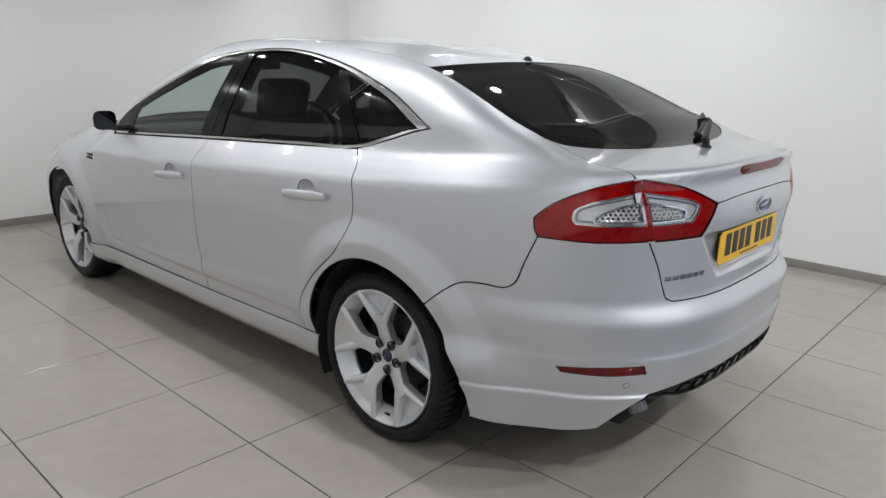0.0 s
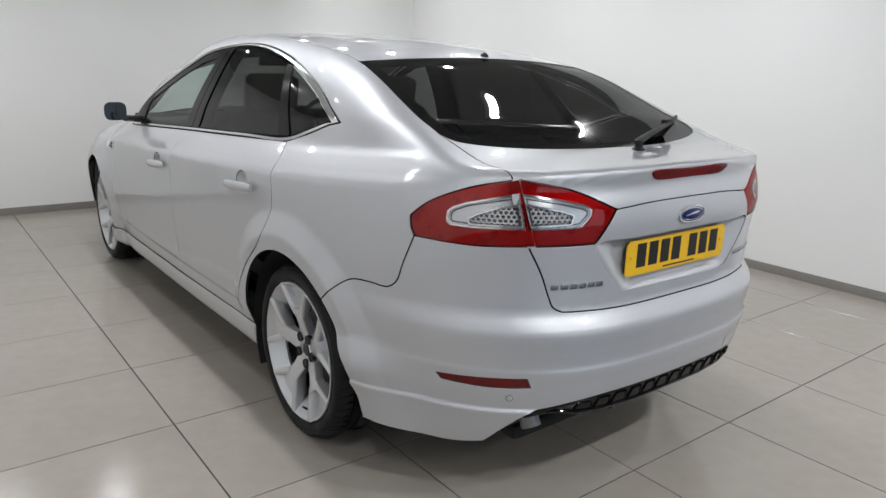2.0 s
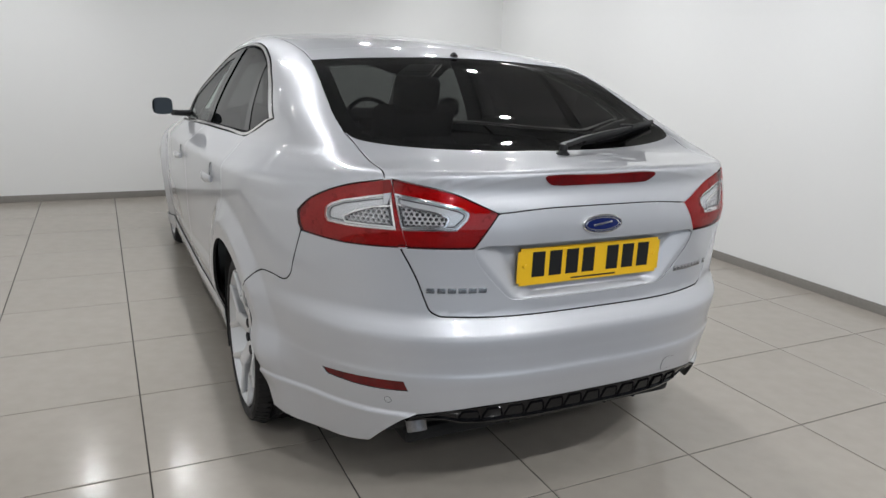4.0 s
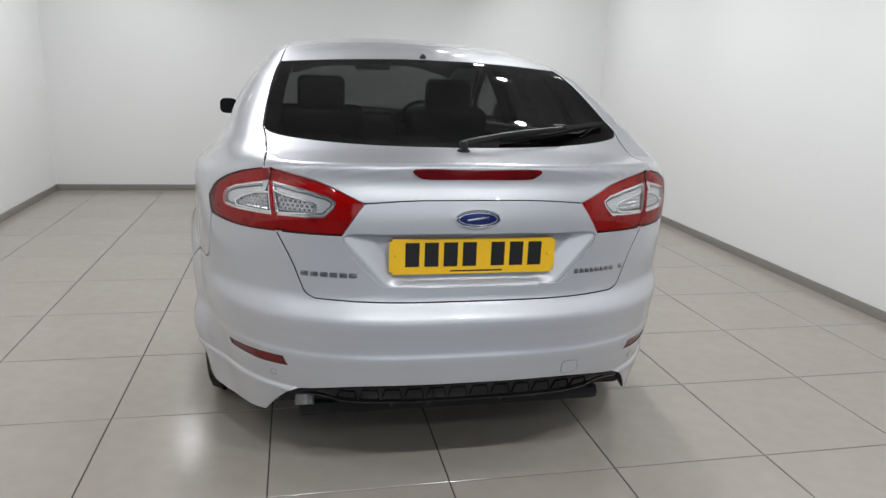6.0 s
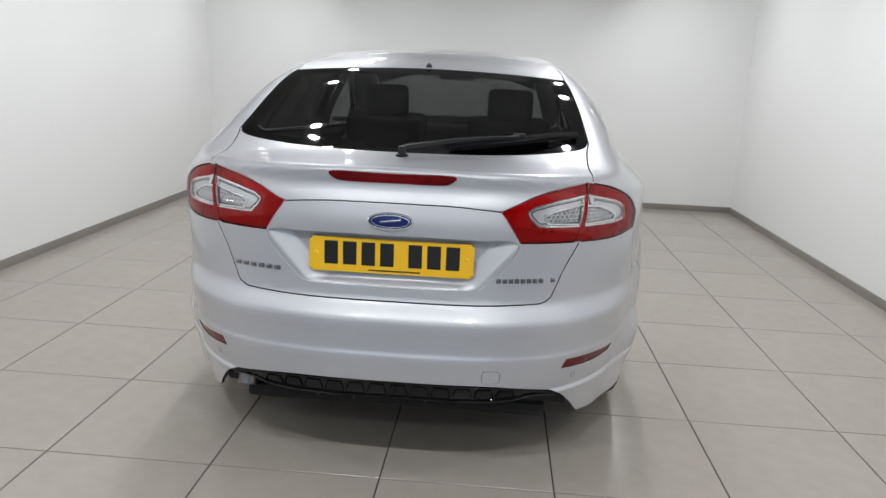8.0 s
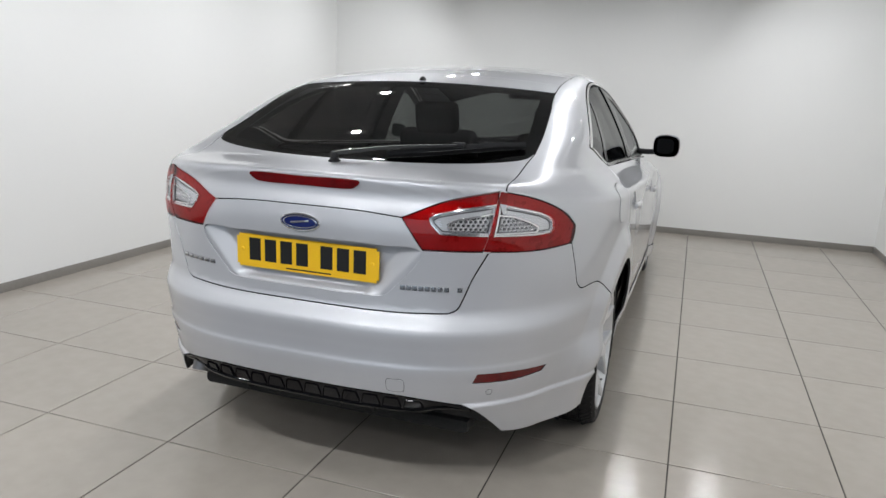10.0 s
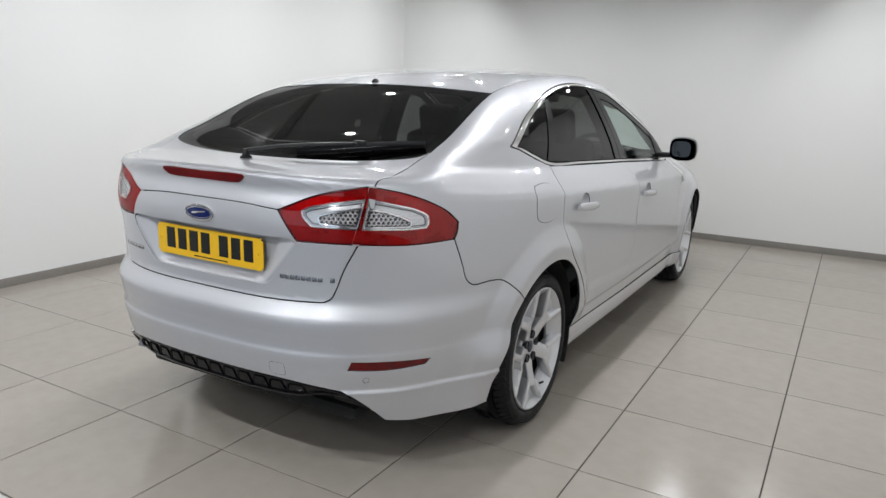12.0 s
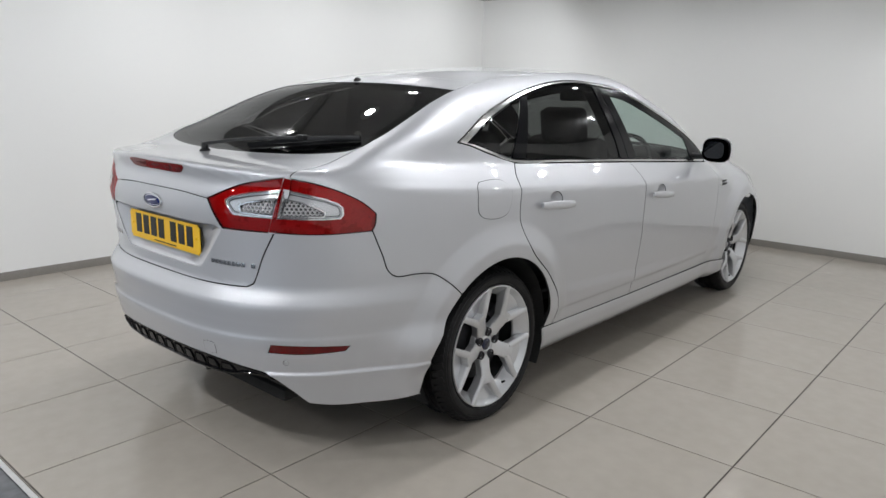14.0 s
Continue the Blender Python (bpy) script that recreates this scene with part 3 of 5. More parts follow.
hatch = skin("tailgate", both(J([GLASS_FOOT, HATCH_EDGE[::-1], TAIL_TOP_IN, CREASE[::-1]])), AFT, PAINT, car, side="C", res=0.014, gap=0.0025)

PLATE_HOLE = both(on_rear([(0, 0.722), (0.20, 0.722), (0.275, 0.727), (0.30, 0.745), (0.395, 0.872), (0.25, 0.884), (0, 0.886)], 6))
skin("tailgate_lower", both(J([CREASE, TAIL_TIP, TAIL_LOW_IN[::-1], HATCH_SIDE, HATCH_FOOT[::-1]])), AFT, PAINT, car, holes=[PLATE_HOLE], side="C", res=0.014, thick=0.03, gap=0.0028)


def sink(p, n):
    """The number plate's recess: deep in the middle, its slanted flanks rising to the outside."""
    edge = 0.268 + (p[:, 2] - 0.727) * 0.87
    d = 0.030 * np.clip((edge - np.abs(p[:, 0])) / 0.075, 0, 1) * step(0.722, 0.737, p[:, 2])
    return p + np.array((0, 1.0, 0)) * (d + 0.003)[:, None], np.where((d < 0.0299)[:, None] & (p[:, 2] > 0.74)[:, None], n + np.sign(p[:, :1]) * [-0.4, 0, 0.25], n)


skin("plate_recess", PLATE_HOLE, AFT, PAINT, car, side="C", res=0.005, gap=-0.002, thick=0, shape=sink)
FOG = J([free([(0.594, -0.905, 0.484), (0.672, -0.825, 0.481), (0.768, -0.69, 0.474)], 6), free([(0.757, -0.70, 0.456), (0.672, -0.82, 0.450), (0.582, -0.91, 0.454)], 6)])
skin("rear_bumper", both(J([HATCH_FOOT, HATCH_SIDE[::-1], TAIL_LOW[::-1], BUMP_SEAM, BUMP_ARCH, SKIRT_LOW, BUMP_LOW])), ROUND, PAINT, car, holes=[FOG, FOG * [-1, 1, 1]], side="C", res=0.0105, gap=0.0032)

# doors and wings
DISHES = [(0.365, 0.907), (1.42, 0.853)]


def dish(k):
    y, z = DISHES[k]
    return on_side([(y + 0.052 * math.cos(a), z + 0.036 * math.sin(a)) for a in np.linspace(0, 2 * math.pi, 25)[:-1]], 2)


def bowl(k):
    y, z = DISHES[k]

    def f(p, n):
        r = np.minimum(1, ((p[:, 1] - y) / 0.053) ** 2 + ((p[:, 2] - z) / 0.037) ** 2)
        m = n + np.stack([0 * r, -(p[:, 1] - y) / 0.053 * 0.7, -(p[:, 2] - z) / 0.037 * 0.7], 1)
        return p - n * (0.028 * (1 - r) ** 0.7)[:, None], m / np.linalg.norm(m, axis=1, keepdims=True)
    return f


def door_handle(door, k, s):
    """A pull bar along the door, over its dish."""
    y0, y1, z0, z1 = ((0.235, 0.49, 0.898, 0.880), (1.285, 1.535, 0.847, 0.829))[k]
    t = np.linspace(0, 1, 15)
    c = on_side(np.stack([y0 + (y1 - y0) * t, z0 + (z1 - z0) * t], 1), 1)
    n = skin_normal(c)
    c = c + n * (0.006 + 0.022 * np.sin(np.pi * np.clip(np.linspace(0.06, 0.94, len(c)), 0, 1)) ** 0.45)[:, None]
    if s == "L":
        c, n = c * [-1, 1, 1], n * [-1, 1, 1]
    w = 0.0185 * (np.sin(np.pi * np.linspace(0.05, 0.95, len(c))) ** 0.22)
    bm, rings = bmesh.new(), []
    for q, m, r in zip(c, n, w):
        m = Vector(m)
        up = (Vector((0, 0, 1)) - m * m.z).normalized()
        rings.append([bm.verts.new(Vector(q) + up * r * math.cos(a) + m * 0.008 * math.sin(a)) for a in np.linspace(0, 2 * math.pi, 13)[:-1]])
    for r0, r1 in zip(rings, rings[1:]):
        for i in range(12):
            bm.faces.new((r0[i], r0[(i + 1) % 12], r1[(i + 1) % 12], r1[i]))
    bm.faces.new(rings[0])
    bm.faces.new(rings[-1])
    part("door_handle", bm, PAINT, door, "silver pull handle with a thin bright strip")
    skin("handle_dish", dish(k), SIDE, PAINT, door, side=s, res=0.008, gap=0.0, thick=0, shape=bowl(k))


doors = {}
for s in "RL":
    doors[s, 0] = skin("rear_door", J([on_side(BELT_LINE[2:5]), on_side(DOOR_SPLIT), on_side(SILL_REAR[::-1]), on_side(DOOR_REAR[::-1])]), SIDE, PAINT, car, holes=[dish(0)], side=s, res=0.0115, gap=0.0036)
    door_handle(doors[s, 0], 0, s)
    doors[s, 1] = skin("front_door", J([on_side(BELT_LINE[4:]), on_side([(2.27, 0.955), (2.30, 0.955)], 2), on_side(DOOR_FRONT), on_side(SILL_FRONT[::-1]), on_side(DOOR_SPLIT[::-1])]), SIDE, PAINT, car, holes=[dish(1)], side=s, res=0.018, gap=0.0036)
    door_handle(doors[s, 1], 1, s)
BONNET_SIDE = on_top([(0.70, 2.80), (0.70, 3.0), (0.66, 3.3), (0.60, 3.52)])
pair("front_wing", J([on_side(DOOR_FRONT[::-1]), on_side([(2.30, 0.955), (2.36, 1.01)], 4), SCREEN_EDGE[-2:], BONNET_SIDE, free([(0.60, 3.52, 0.82), (0.70, 3.38, 0.70), (0.78, 3.32, 0.60)]), on_side([(3.31, 0.52), (3.29, 0.40), (3.217, 0.325)], 4),
                      on_side(arch(2.845, -1, 190)), on_side([(2.48, 0.22), (2.2, 0.22), (2.165, 0.312)], 4)]), View(0.8, 0.15, 0.5), PAINT)
skin("bonnet", both(J([on_top([(0, 2.88), (0.4, 2.85), (0.70, 2.80)]), BONNET_SIDE, on_top([(0.60, 3.52), (0.3, 3.62), (0, 3.65)])])), TOP, PAINT, car, side="C", res=0.05)
skin("cowl", both(J([on_top([(0, 2.86), (0.4, 2.82), (0.70, 2.72)]), on_top([(0.70, 2.72), (0.70, 2.80)]), on_top([(0.70, 2.80), (0.4, 2.85), (0, 2.88)])])), TOP, BLACK, car, side="C", res=0.03)
pair("headlamp", free([(0.60, 3.52, 0.82), (0.70, 3.38, 0.70), (0.80, 3.22, 0.64), (0.74, 3.4, 0.58), (0.55, 3.62, 0.60), (0.45, 3.66, 0.70)]), View(0.5, 0.8, 0.3), LENS_CLEAR)
skin("front_bumper", both(J([free([(0, 3.79, 0.66), (0.45, 3.66, 0.68), (0.55, 3.62, 0.60), (0.74, 3.4, 0.58), (0.80, 3.22, 0.64)]), on_side(arch(2.845, 45, -12)), free([(0.75, 3.3, 0.22), (0.5, 3.6, 0.2), (0, 3.68, 0.2)])])), FRONT, PAINT, car, side="C", res=0.04, off=-0.004)
skin("grille", both(J([free([(0, 3.79, 0.66), (0.45, 3.66, 0.68)]), free([(0.45, 3.66, 0.70), (0.60, 3.52, 0.80), (0.3, 3.62, 0.84), (0, 3.65, 0.86)])])), FRONT, GLOSS, car, side="C", res=0.04)

# sill skirts
def bulge(p, n):
    lift = 0.012 * step(0.33, 0.30, p[:, 2]) - 0.05 * step(0.23, 0.165, p[:, 2])
    return p + n * lift[:, None] * [1, 0, 0.2], n


pair("sill_skirt", J([on_side([(0.352, 0.318), (0.44, 0.318)], 3), on_side(SILL_REAR), on_side(SILL_FRONT), on_side([(2.165, 0.312), (2.48, 0.30)], 4), on_side([(2.48, 0.175), (1.4, 0.172), (0.39, 0.178)])]), SIDE, PAINT, res=0.02, gap=0.001, shape=bulge)

# side windows: bright trim, black pillars, panes
TOP_IN = [(y + dy, z - dz) for (y, z), dy, dz in zip(DLO_TOP, (0.062, 0.028, 0.02, 0.015, 0.008, 0.0, -0.008, -0.012, -0.02, -0.02, -0.02, -0.04), (0.003, 0.018, 0.017, 0.016, 0.015, 0.015, 0.015, 0.015, 0.014, 0.013, 0.013, 0.017))]
BELT_IN = [(-0.035, 1.156), (0.067, 1.124), (0.208, 1.085), (0.6, 1.062), (1.24, 1.029), (1.834, 0.995), (2.29, 0.970)]
pair("window_trim", J([on_side(DLO_TOP), on_side([(2.36, 1.02), (2.27, 0.955)], 4), on_side(BELT_LINE[::-1])]), SIDE, CHROME, holes=[J([on_side(TOP_IN), on_side([TOP_IN[-1], BELT_IN[-1]], 3), on_side(BELT_IN[::-1]), on_side([BELT_IN[0], TOP_IN[0]], 3)])], off=0.002, res=0.02, gap=0.0045, thick=0.01, label="brushed bright metal window surround")


def at_top(y):
    return (y, float(np.interp(y, [p[0] for p in TOP_IN], [p[1] for p in TOP_IN])) - 0.002)


def at_belt(y):
    return (y, float(np.interp(y, [p[0] for p in BELT_IN], [p[1] for p in BELT_IN])) + 0.002)


def strip(a, b, c, d):
    """The window opening's strip from a..b along its top and c..d along its belt."""
    t = [at_top(y) for y in np.linspace(a, b, 9)]
    u = [at_belt(y) for y in np.linspace(c, d, 7)]
    return J([on_side(t, 3), on_side([t[-1], u[-1]], 8), on_side(u[::-1], 3), on_side([u[0], t[0]], 8)])


pair("quarter_window", strip(-0.06, 0.405, -0.02, 0.195), SIDE, GLASS_DARK, off=-0.003, gap=0.002, thick=0.004, label="dark tinted fixed quarter window")
pair("door_pillar", strip(0.412, 0.47, 0.203, 0.30), SIDE, PILLAR, off=-0.001, gap=0.001, thick=0.006)
pair("rear_door_window", strip(0.47, 1.125, 0.30, 1.16), SIDE, GLASS_DARK, off=-0.006, gap=0.001, thick=0.004, label="dark tinted rear door window")
pair("door_pillar", strip(1.125, 1.185, 1.16, 1.243), SIDE, PILLAR, off=-0.001, gap=0.001, thick=0.006)
pair("door_pillar", strip(1.19, 1.265, 1.248, 1.345), SIDE, PILLAR, off=-0.001, gap=0.001, thick=0.006)
pair("front_door_window", strip(1.265, 2.03, 1.345, 2.10), SIDE, GLASS_FRONT, off=-0.006, gap=0.001, thick=0.004, label="clear green-tinted front door window")
GASKET = lambda a, b, w: J([on_side([at_top(y) for y in np.linspace(a, b, 9)], 3), on_side([(y, at_top(y)[1] - w) for y in np.linspace(b, a, 9)], 3)])
pair("window_gasket", GASKET(1.268, 2.03, 0.036), SIDE, PILLAR, off=-0.002, gap=0.0005, thick=0.006)
pair("mirror_sail", strip(2.03, 2.30, 2.10, 2.28), SIDE, BLACK, off=-0.001, gap=0.001, thick=0.006)

# dark shells behind the panels
def shell(p, n):
    return p - n * 0.03, n


pair("inner_side", J([on_side([(-0.55, 1.0), (0.2, 1.03), (1.245, 0.98), (2.3, 0.92)]), on_side([(2.4, 0.75)] * 1 + [(2.4, 0.6)], 3), on_side(arch(2.845, 150, 186, 0.40)), on_side([(2.3, 0.26), (0.5, 0.26)], 3), on_side(arch(0, -8, 150, 0.41)), on_side([(-0.5, 0.6), (-0.58, 0.8), (-0.55, 1.0)], 3)]), SIDE, BLACK, res=0.06, shape=shell, thick=0)
skin("inner_tail", both(J([on_rear([(0, 1.05), (0.6, 1.02)]), on_rear([(0.68, 0.95), (0.70, 0.8), (0.62, 0.7), (0.6, 0.5), (0.55, 0.36), (0, 0.36)])])), REAR, BLACK, car, side="C", res=0.05, shape=lambda p, n: (p - n * 0.06, n), thick=0)


# ---- lamps ----
def straight(points, n=5):
    """A closed line of straight sides through points."""
    return J([free([p, q], n)[:-1] for p, q in zip(points, points[1:] + points[:1])])


CLEAR_OUT = straight([(0.612, -0.840, 1.026), (0.657, -0.799, 1.015), (0.716, -0.742, 0.997), (0.742, -0.711, 0.981), (0.751, -0.700, 0.968), (0.753, -0.698, 0.942), (0.748, -0.707, 0.929), (0.711, -0.758, 0.926), (0.602, -0.862, 0.928)])
CUPS_OUT = straight([(0.605, -0.850, 0.993), (0.654, -0.812, 0.985), (0.694, -0.775, 0.967), (0.717, -0.750, 0.950), (0.714, -0.754, 0.937), (0.600, -0.862, 0.937)])
CLEAR_IN = straight([(0.602, -0.840, 1.026), (0.575, -0.858, 1.022), (0.506, -0.898, 1.011), (0.439, -0.929, 0.995), (0.417, -0.940, 0.980), (0.423, -0.941, 0.962), (0.452, -0.934, 0.932), (0.483, -0.924, 0.931), (0.592, -0.868, 0.928)])
CUPS_IN = straight([(0.592, -0.850, 0.997), (0.566, -0.871, 0.990), (0.505, -0.909, 0.977), (0.473, -0.924, 0.966), (0.481, -0.923, 0.943), (0.586, -0.868, 0.937)])
RED_GLASS = glass("red_glass", (0.60, 0.004, 0.010), 0.01)
SATIN = material("satin_reflector", (0.66, 0.67, 0.69), 0.22, 0.55)
CELL = material("cell_reflector", (0.80, 0.80, 0.81), 0.22, 0.6)
RIBBED = grain(material("ribbed_reflector", (0.72, 0.68, 0.68), 0.3, 0.25), 150, 0.5, 0.004, (0.22, 0.4), 0.15, 22)
CUP = material("cup_floor", (0.035, 0.035, 0.037), 0.35, 0.3)


def honeycomb(name, area, parent, s, r=0.0080):
    """Small six-sided reflector cups filling an area of the lamp."""
    lo, hi = area.min(0), area.max(0)
    cells = []
    for j, v in enumerate(np.arange(lo[1], hi[1], r * 1.5)):
        for u in np.arange(lo[0], hi[0], r * 1.732):
            cells.append((u + (j % 2) * r * 0.866, v))
    cells = np.array(cells)
    cells = cells[inside(cells, area)]
    ang = np.radians(np.arange(6) * 60 + 30)
    ring = np.stack([np.cos(ang), np.sin(ang)], 1)
    flat = np.concatenate([cells[:, None] + ring * r * f for f in (1.0, 0.76, 0.52)], 1).reshape(-1, 2)
    p = ROUND.back(flat)
    n = skin_normal(np.nan_to_num(p))
    off = np.tile(np.repeat([-0.014, -0.013, -0.024], 6), len(cells))
    p = p + n * off[:, None]
    faces = []
    for c in range(len(cells)):
        b = c * 18
        for k in (0, 6):
            faces += [(b + k + i, b + k + (i + 1) % 6, b + k + 6 + (i + 1) % 6, b + k + 6 + i) for i in range(6)]
    if s == "L":
        p, faces = p * [-1, 1, 1], [f[::-1] for f in faces]
    ob = mesh_object(name, p, faces, CELL, parent, None, False, "bright honeycomb reflector")
    return tagged(ob, kind="stuff")


def tail_lamp(name, outline, clear, cups, s):
    lamp = empty(name, parent=car)
    flat = even(ROUND.flat(clear), 0.006)
    skin("red_lens", outline, ROUND, RED_GLASS, lamp, holes=[clear], side=s, off=0.001, res=0.012, gap=0.0018, thick=0.003, label="glossy deep red lamp lens")
    skin("clear_lens", flat, ROUND, LENS_CLEAR, lamp, side=s, off=0.0005, res=0.015, gap=0.0, thick=0.0, label="clear lamp lens")
    edge, cell = inset(flat, 0.004), even(ROUND.flat(cups), 0.006)
    skin("bezel", flat, ROUND, BRIGHT, lamp, holes=[edge], side=s, off=-0.004, res=0.008, gap=0.0, thick=0.006)
    skin("bowl", edge, ROUND, SATIN, lamp, holes=[inset(cell, -0.0035)], side=s, off=-0.010, res=0.010, gap=0.0, thick=0.004)
    skin("bezel", inset(cell, -0.0035), ROUND, BRIGHT, lamp, holes=[cell], side=s, off=-0.007, res=0.008, gap=0.0, thick=0.006)
    skin("cup_floor", inset(cell, -0.002), ROUND, CUP, lamp, side=s, off=-0.022, res=0.012, gap=0.0, thick=0)
    skin("ribbed_reflector", outline, ROUND, RIBBED, lamp, holes=[flat], side=s, off=-0.009, res=0.012, gap=0.0012, thick=0.006)
    skin("bezel", inset(flat, 0.0095), ROUND, DARK_STEEL, lamp, holes=[inset(flat, 0.0115)], side=s, off=-0.0085, res=0.008, gap=0.0, thick=0.003)
    honeycomb("honeycomb_reflector", cell, lamp, s)
    skin("lamp_back", outline, ROUND, BLACK, lamp, side=s, off=-0.027, res=0.03, gap=0.006, thick=0)
    return lamp


for s in "RL":
    tail_lamp("tail_lamp", J([TAIL_TOP, TAIL_END, TAIL_LOW, TAIL_SPLIT[::-1]]), CLEAR_OUT, CUPS_OUT, s)
    tail_lamp("tailgate_lamp", J([TAIL_TOP_IN, TAIL_TIP, TAIL_LOW_IN[::-1], TAIL_SPLIT[::-1]]), CLEAR_IN, CUPS_IN, s)

BRAKE = both(on_rear([(0, 1.078), (0.185, 1.079), (0.196, 1.075), (0.175, 1.056), (0.16, 1.052), (0, 1.051)], 4))
skin("brake_light", BRAKE, AFT, LENS_RED, car, side="C", off=0.004, res=0.01, gap=0.0, thick=0.008, label="narrow red high-level brake light")
pair("fog_reflector", FOG, ROUND, LENS_RED, off=-0.004, res=0.012, gap=0.0, thick=0.01, label="slim red bumper reflector")
pair("fog_recess", FOG, ROUND, PAINT, off=-0.011, res=0.02, gap=-0.002, thick=0)

# ---- plate, emblem, badges ----
plate = empty("number_plate", (0, -0.9475, 0.814), car)
bm = bmesh.new()
block(bm, (0.52, 0.004, 0.111), (0, 0, 0), 0.0)
bmesh.ops.bevel(bm, geom=[e for e in bm.edges if abs((e.verts[0].co - e.verts[1].co).y) > 0.003], offset=0.009, segments=4, affect="EDGES")
part("plate_board", bm, YELLOW, plate, "yellow reflective number plate board")
CH, CW = 0.075, 0.043
for k, cx in enumerate((-0.190, -0.131, -0.072, -0.013, 0.076, 0.135, 0.194)):
    bm = bmesh.new()
    block(bm, (CW, 0.0012, CH), (cx, -0.0026, 0.006), 0.0)
    part("plate_bar", bm, INK, plate)
bm = bmesh.new()
block(bm, (0.165, 0.0008, 0.0045), (0.01, -0.0024, -0.046), 0.0)
part("small_print_bar", bm, INK, plate)
for cx in (-0.238, 0.238):
    bm = bmesh.new()
    lathe(bm, [(0.0001, -0.0065), (0.005, -0.006), (0.0068, -0.002)], 16, "y", (cx, 0, 0.004))
    part("plate_screw_cap", bm, YELLOW, plate)
bm = bmesh.new()
block(bm, (0.50, 0.012, 0.09), (0, 0.008, 0), 0.003)
part("plate_holder", bm, BLACK, plate)

emblem = empty("emblem", (0, float(TAIL(0.936)) - 0.001, 0.936), car)


def oval(name, rx, rz, y0, y1, mat, rim=0.0, label=""):
    bm = bmesh.new()
    a = [2 * math.pi * k / 56 for k in range(56)]
    rows = [(rx, rz, 0.004), (rx, rz, y0), (rx - 0.003, rz - 0.003, y1)]
    if rim:
        rows += [(rx - rim, rz - rim, y1), (rx - rim - 0.001, rz - rim - 0.001, y0)]
    rings = [[bm.verts.new((u * math.cos(t), y, v * math.sin(t))) for t in a] for u, v, y in rows]
    for r0, r1 in zip(rings, rings[1:]):
        for i in range(56):
            bm.faces.new((r0[i], r0[(i + 1) % 56], r1[(i + 1) % 56], r1[i]))
    if not rim:
        bm.faces.new(rings[-1])
    return part(name, bm, mat, emblem, label)


oval("emblem_rim", 0.071, 0.029, -0.004, -0.0065, CHROME, 0.006)
oval("emblem_field", 0.066, 0.0245, -0.003, -0.0040, BLUE, 0, "dark blue oval field")
oval("emblem_line", 0.060, 0.0205, -0.004, -0.0046, CHROME, 0.0022)
bm = bmesh.new()
block(bm, (0.066, 0.0012, 0.006), (0, -0.0046, 0.001), 0.0005, Matrix.Rotation(radians(-8), 4, "Y"))
part("emblem_bar", bm, CHROME, emblem)


def badge(name, x0, x1, z, count, gap_at=None):
    """A row of small raised bright bars on the tailgate."""
    holder = empty(name, parent=car)
    w = (x1 - x0) / count
    for k in range(count):
        if k == gap_at:
            continue
        x = x0 + w * (k + 0.5)
        c = on_rear([(x - w * 0.38, z), (x + w * 0.38, z)], 3)
        m = skin_normal(c).mean(0)
        rot = Vector((-m[0], -m[1], -m[2])).to_track_quat("Y", "Z").to_matrix().to_4x4()
        bm = bmesh.new()
        block(bm, (w * 0.84, 0.004, 0.0150), (0, -0.001, 0), 0.0012, Matrix.Translation(c.mean(0)) @ rot)
        part("badge_bar", bm, BADGE, holder)
    return holder


badge("badge_row", -0.522, -0.352, 0.757, 6)
badge("badge_row", 0.330, 0.520, 0.757, 10, 8)

# ---- bumper fittings ----
def disc_on(name, p, r, mat, parent, lift=0.0015, ring=0.0, label="", sink_depth=0.002):
    n = skin_normal(np.array([p]))[0]
    rot = Vector(n).to_track_quat("Z", "Y").to_matrix().to_4x4()
    bm = bmesh.new()
    lathe(bm, [(0.0001, lift), (r * 0.85, lift), (r, lift * 0.5), (r, -sink_depth)] if not ring else [(r - ring, -0.001), (r - ring, lift), (r, lift), (r, -0.001)], 28, "z", close=bool(ring))
    bmesh.ops.transform(bm, matrix=Matrix.Translation(p) @ rot, verts=bm.verts)
    return part(name, bm, mat, parent, label)


for x, y in ((0.612, -0.85), (0.24, -0.99)):
    for sx in (1, -1):
        q = ROUND.back(ROUND.flat(np.array([(x, y, 0.416 if x > 0.5 else 0.435)])))[0]
        if x > 0.5:
            q = q * [sx, 1, 1]
            disc_on("parking_sensor", q, 0.0095, PAINT, car, 0.0012)
            disc_on("sensor_ring", q, 0.0112, BLACK, car, 0.0006, 0.0012)
tow = on_rear([(0.310, 0.462), (0.355, 0.462), (0.360, 0.457), (0.360, 0.424), (0.355, 0.419), (0.310, 0.419), (0.305, 0.424), (0.305, 0.457)], 2)
# a black sheet whose margin stands in for the shaded gap round the cover
skin("towing_gap_shade", tow, REAR, BLACK, car, side="C", off=0.0006, res=0.01, gap=-0.0012, thick=0)
skin("towing_eye_cover", tow, REAR, PAINT, car, side="C", off=0.0016, res=0.01, gap=0.0006, thick=0.001)

# rear diffuser
def lip(x):
    """The bumper's lower edge above the diffuser: its y and z, and the diffuser's own foot."""
    k = [0, 0.185, 0.325, 0.43, 0.5, 0.552]
    return (float(np.interp(abs(x), k, [-0.981, -0.980, -0.965, -0.935, -0.905, -0.878])), float(np.interp(abs(x), k, [0.406, 0.405, 0.402, 0.391, 0.378, 0.364])),
            float(np.interp(abs(x), [0, 0.40, 0.45, 0.5, 0.552], [0.338, 0.338, 0.350, 0.352, 0.342])))


bm, rings = bmesh.new(), []
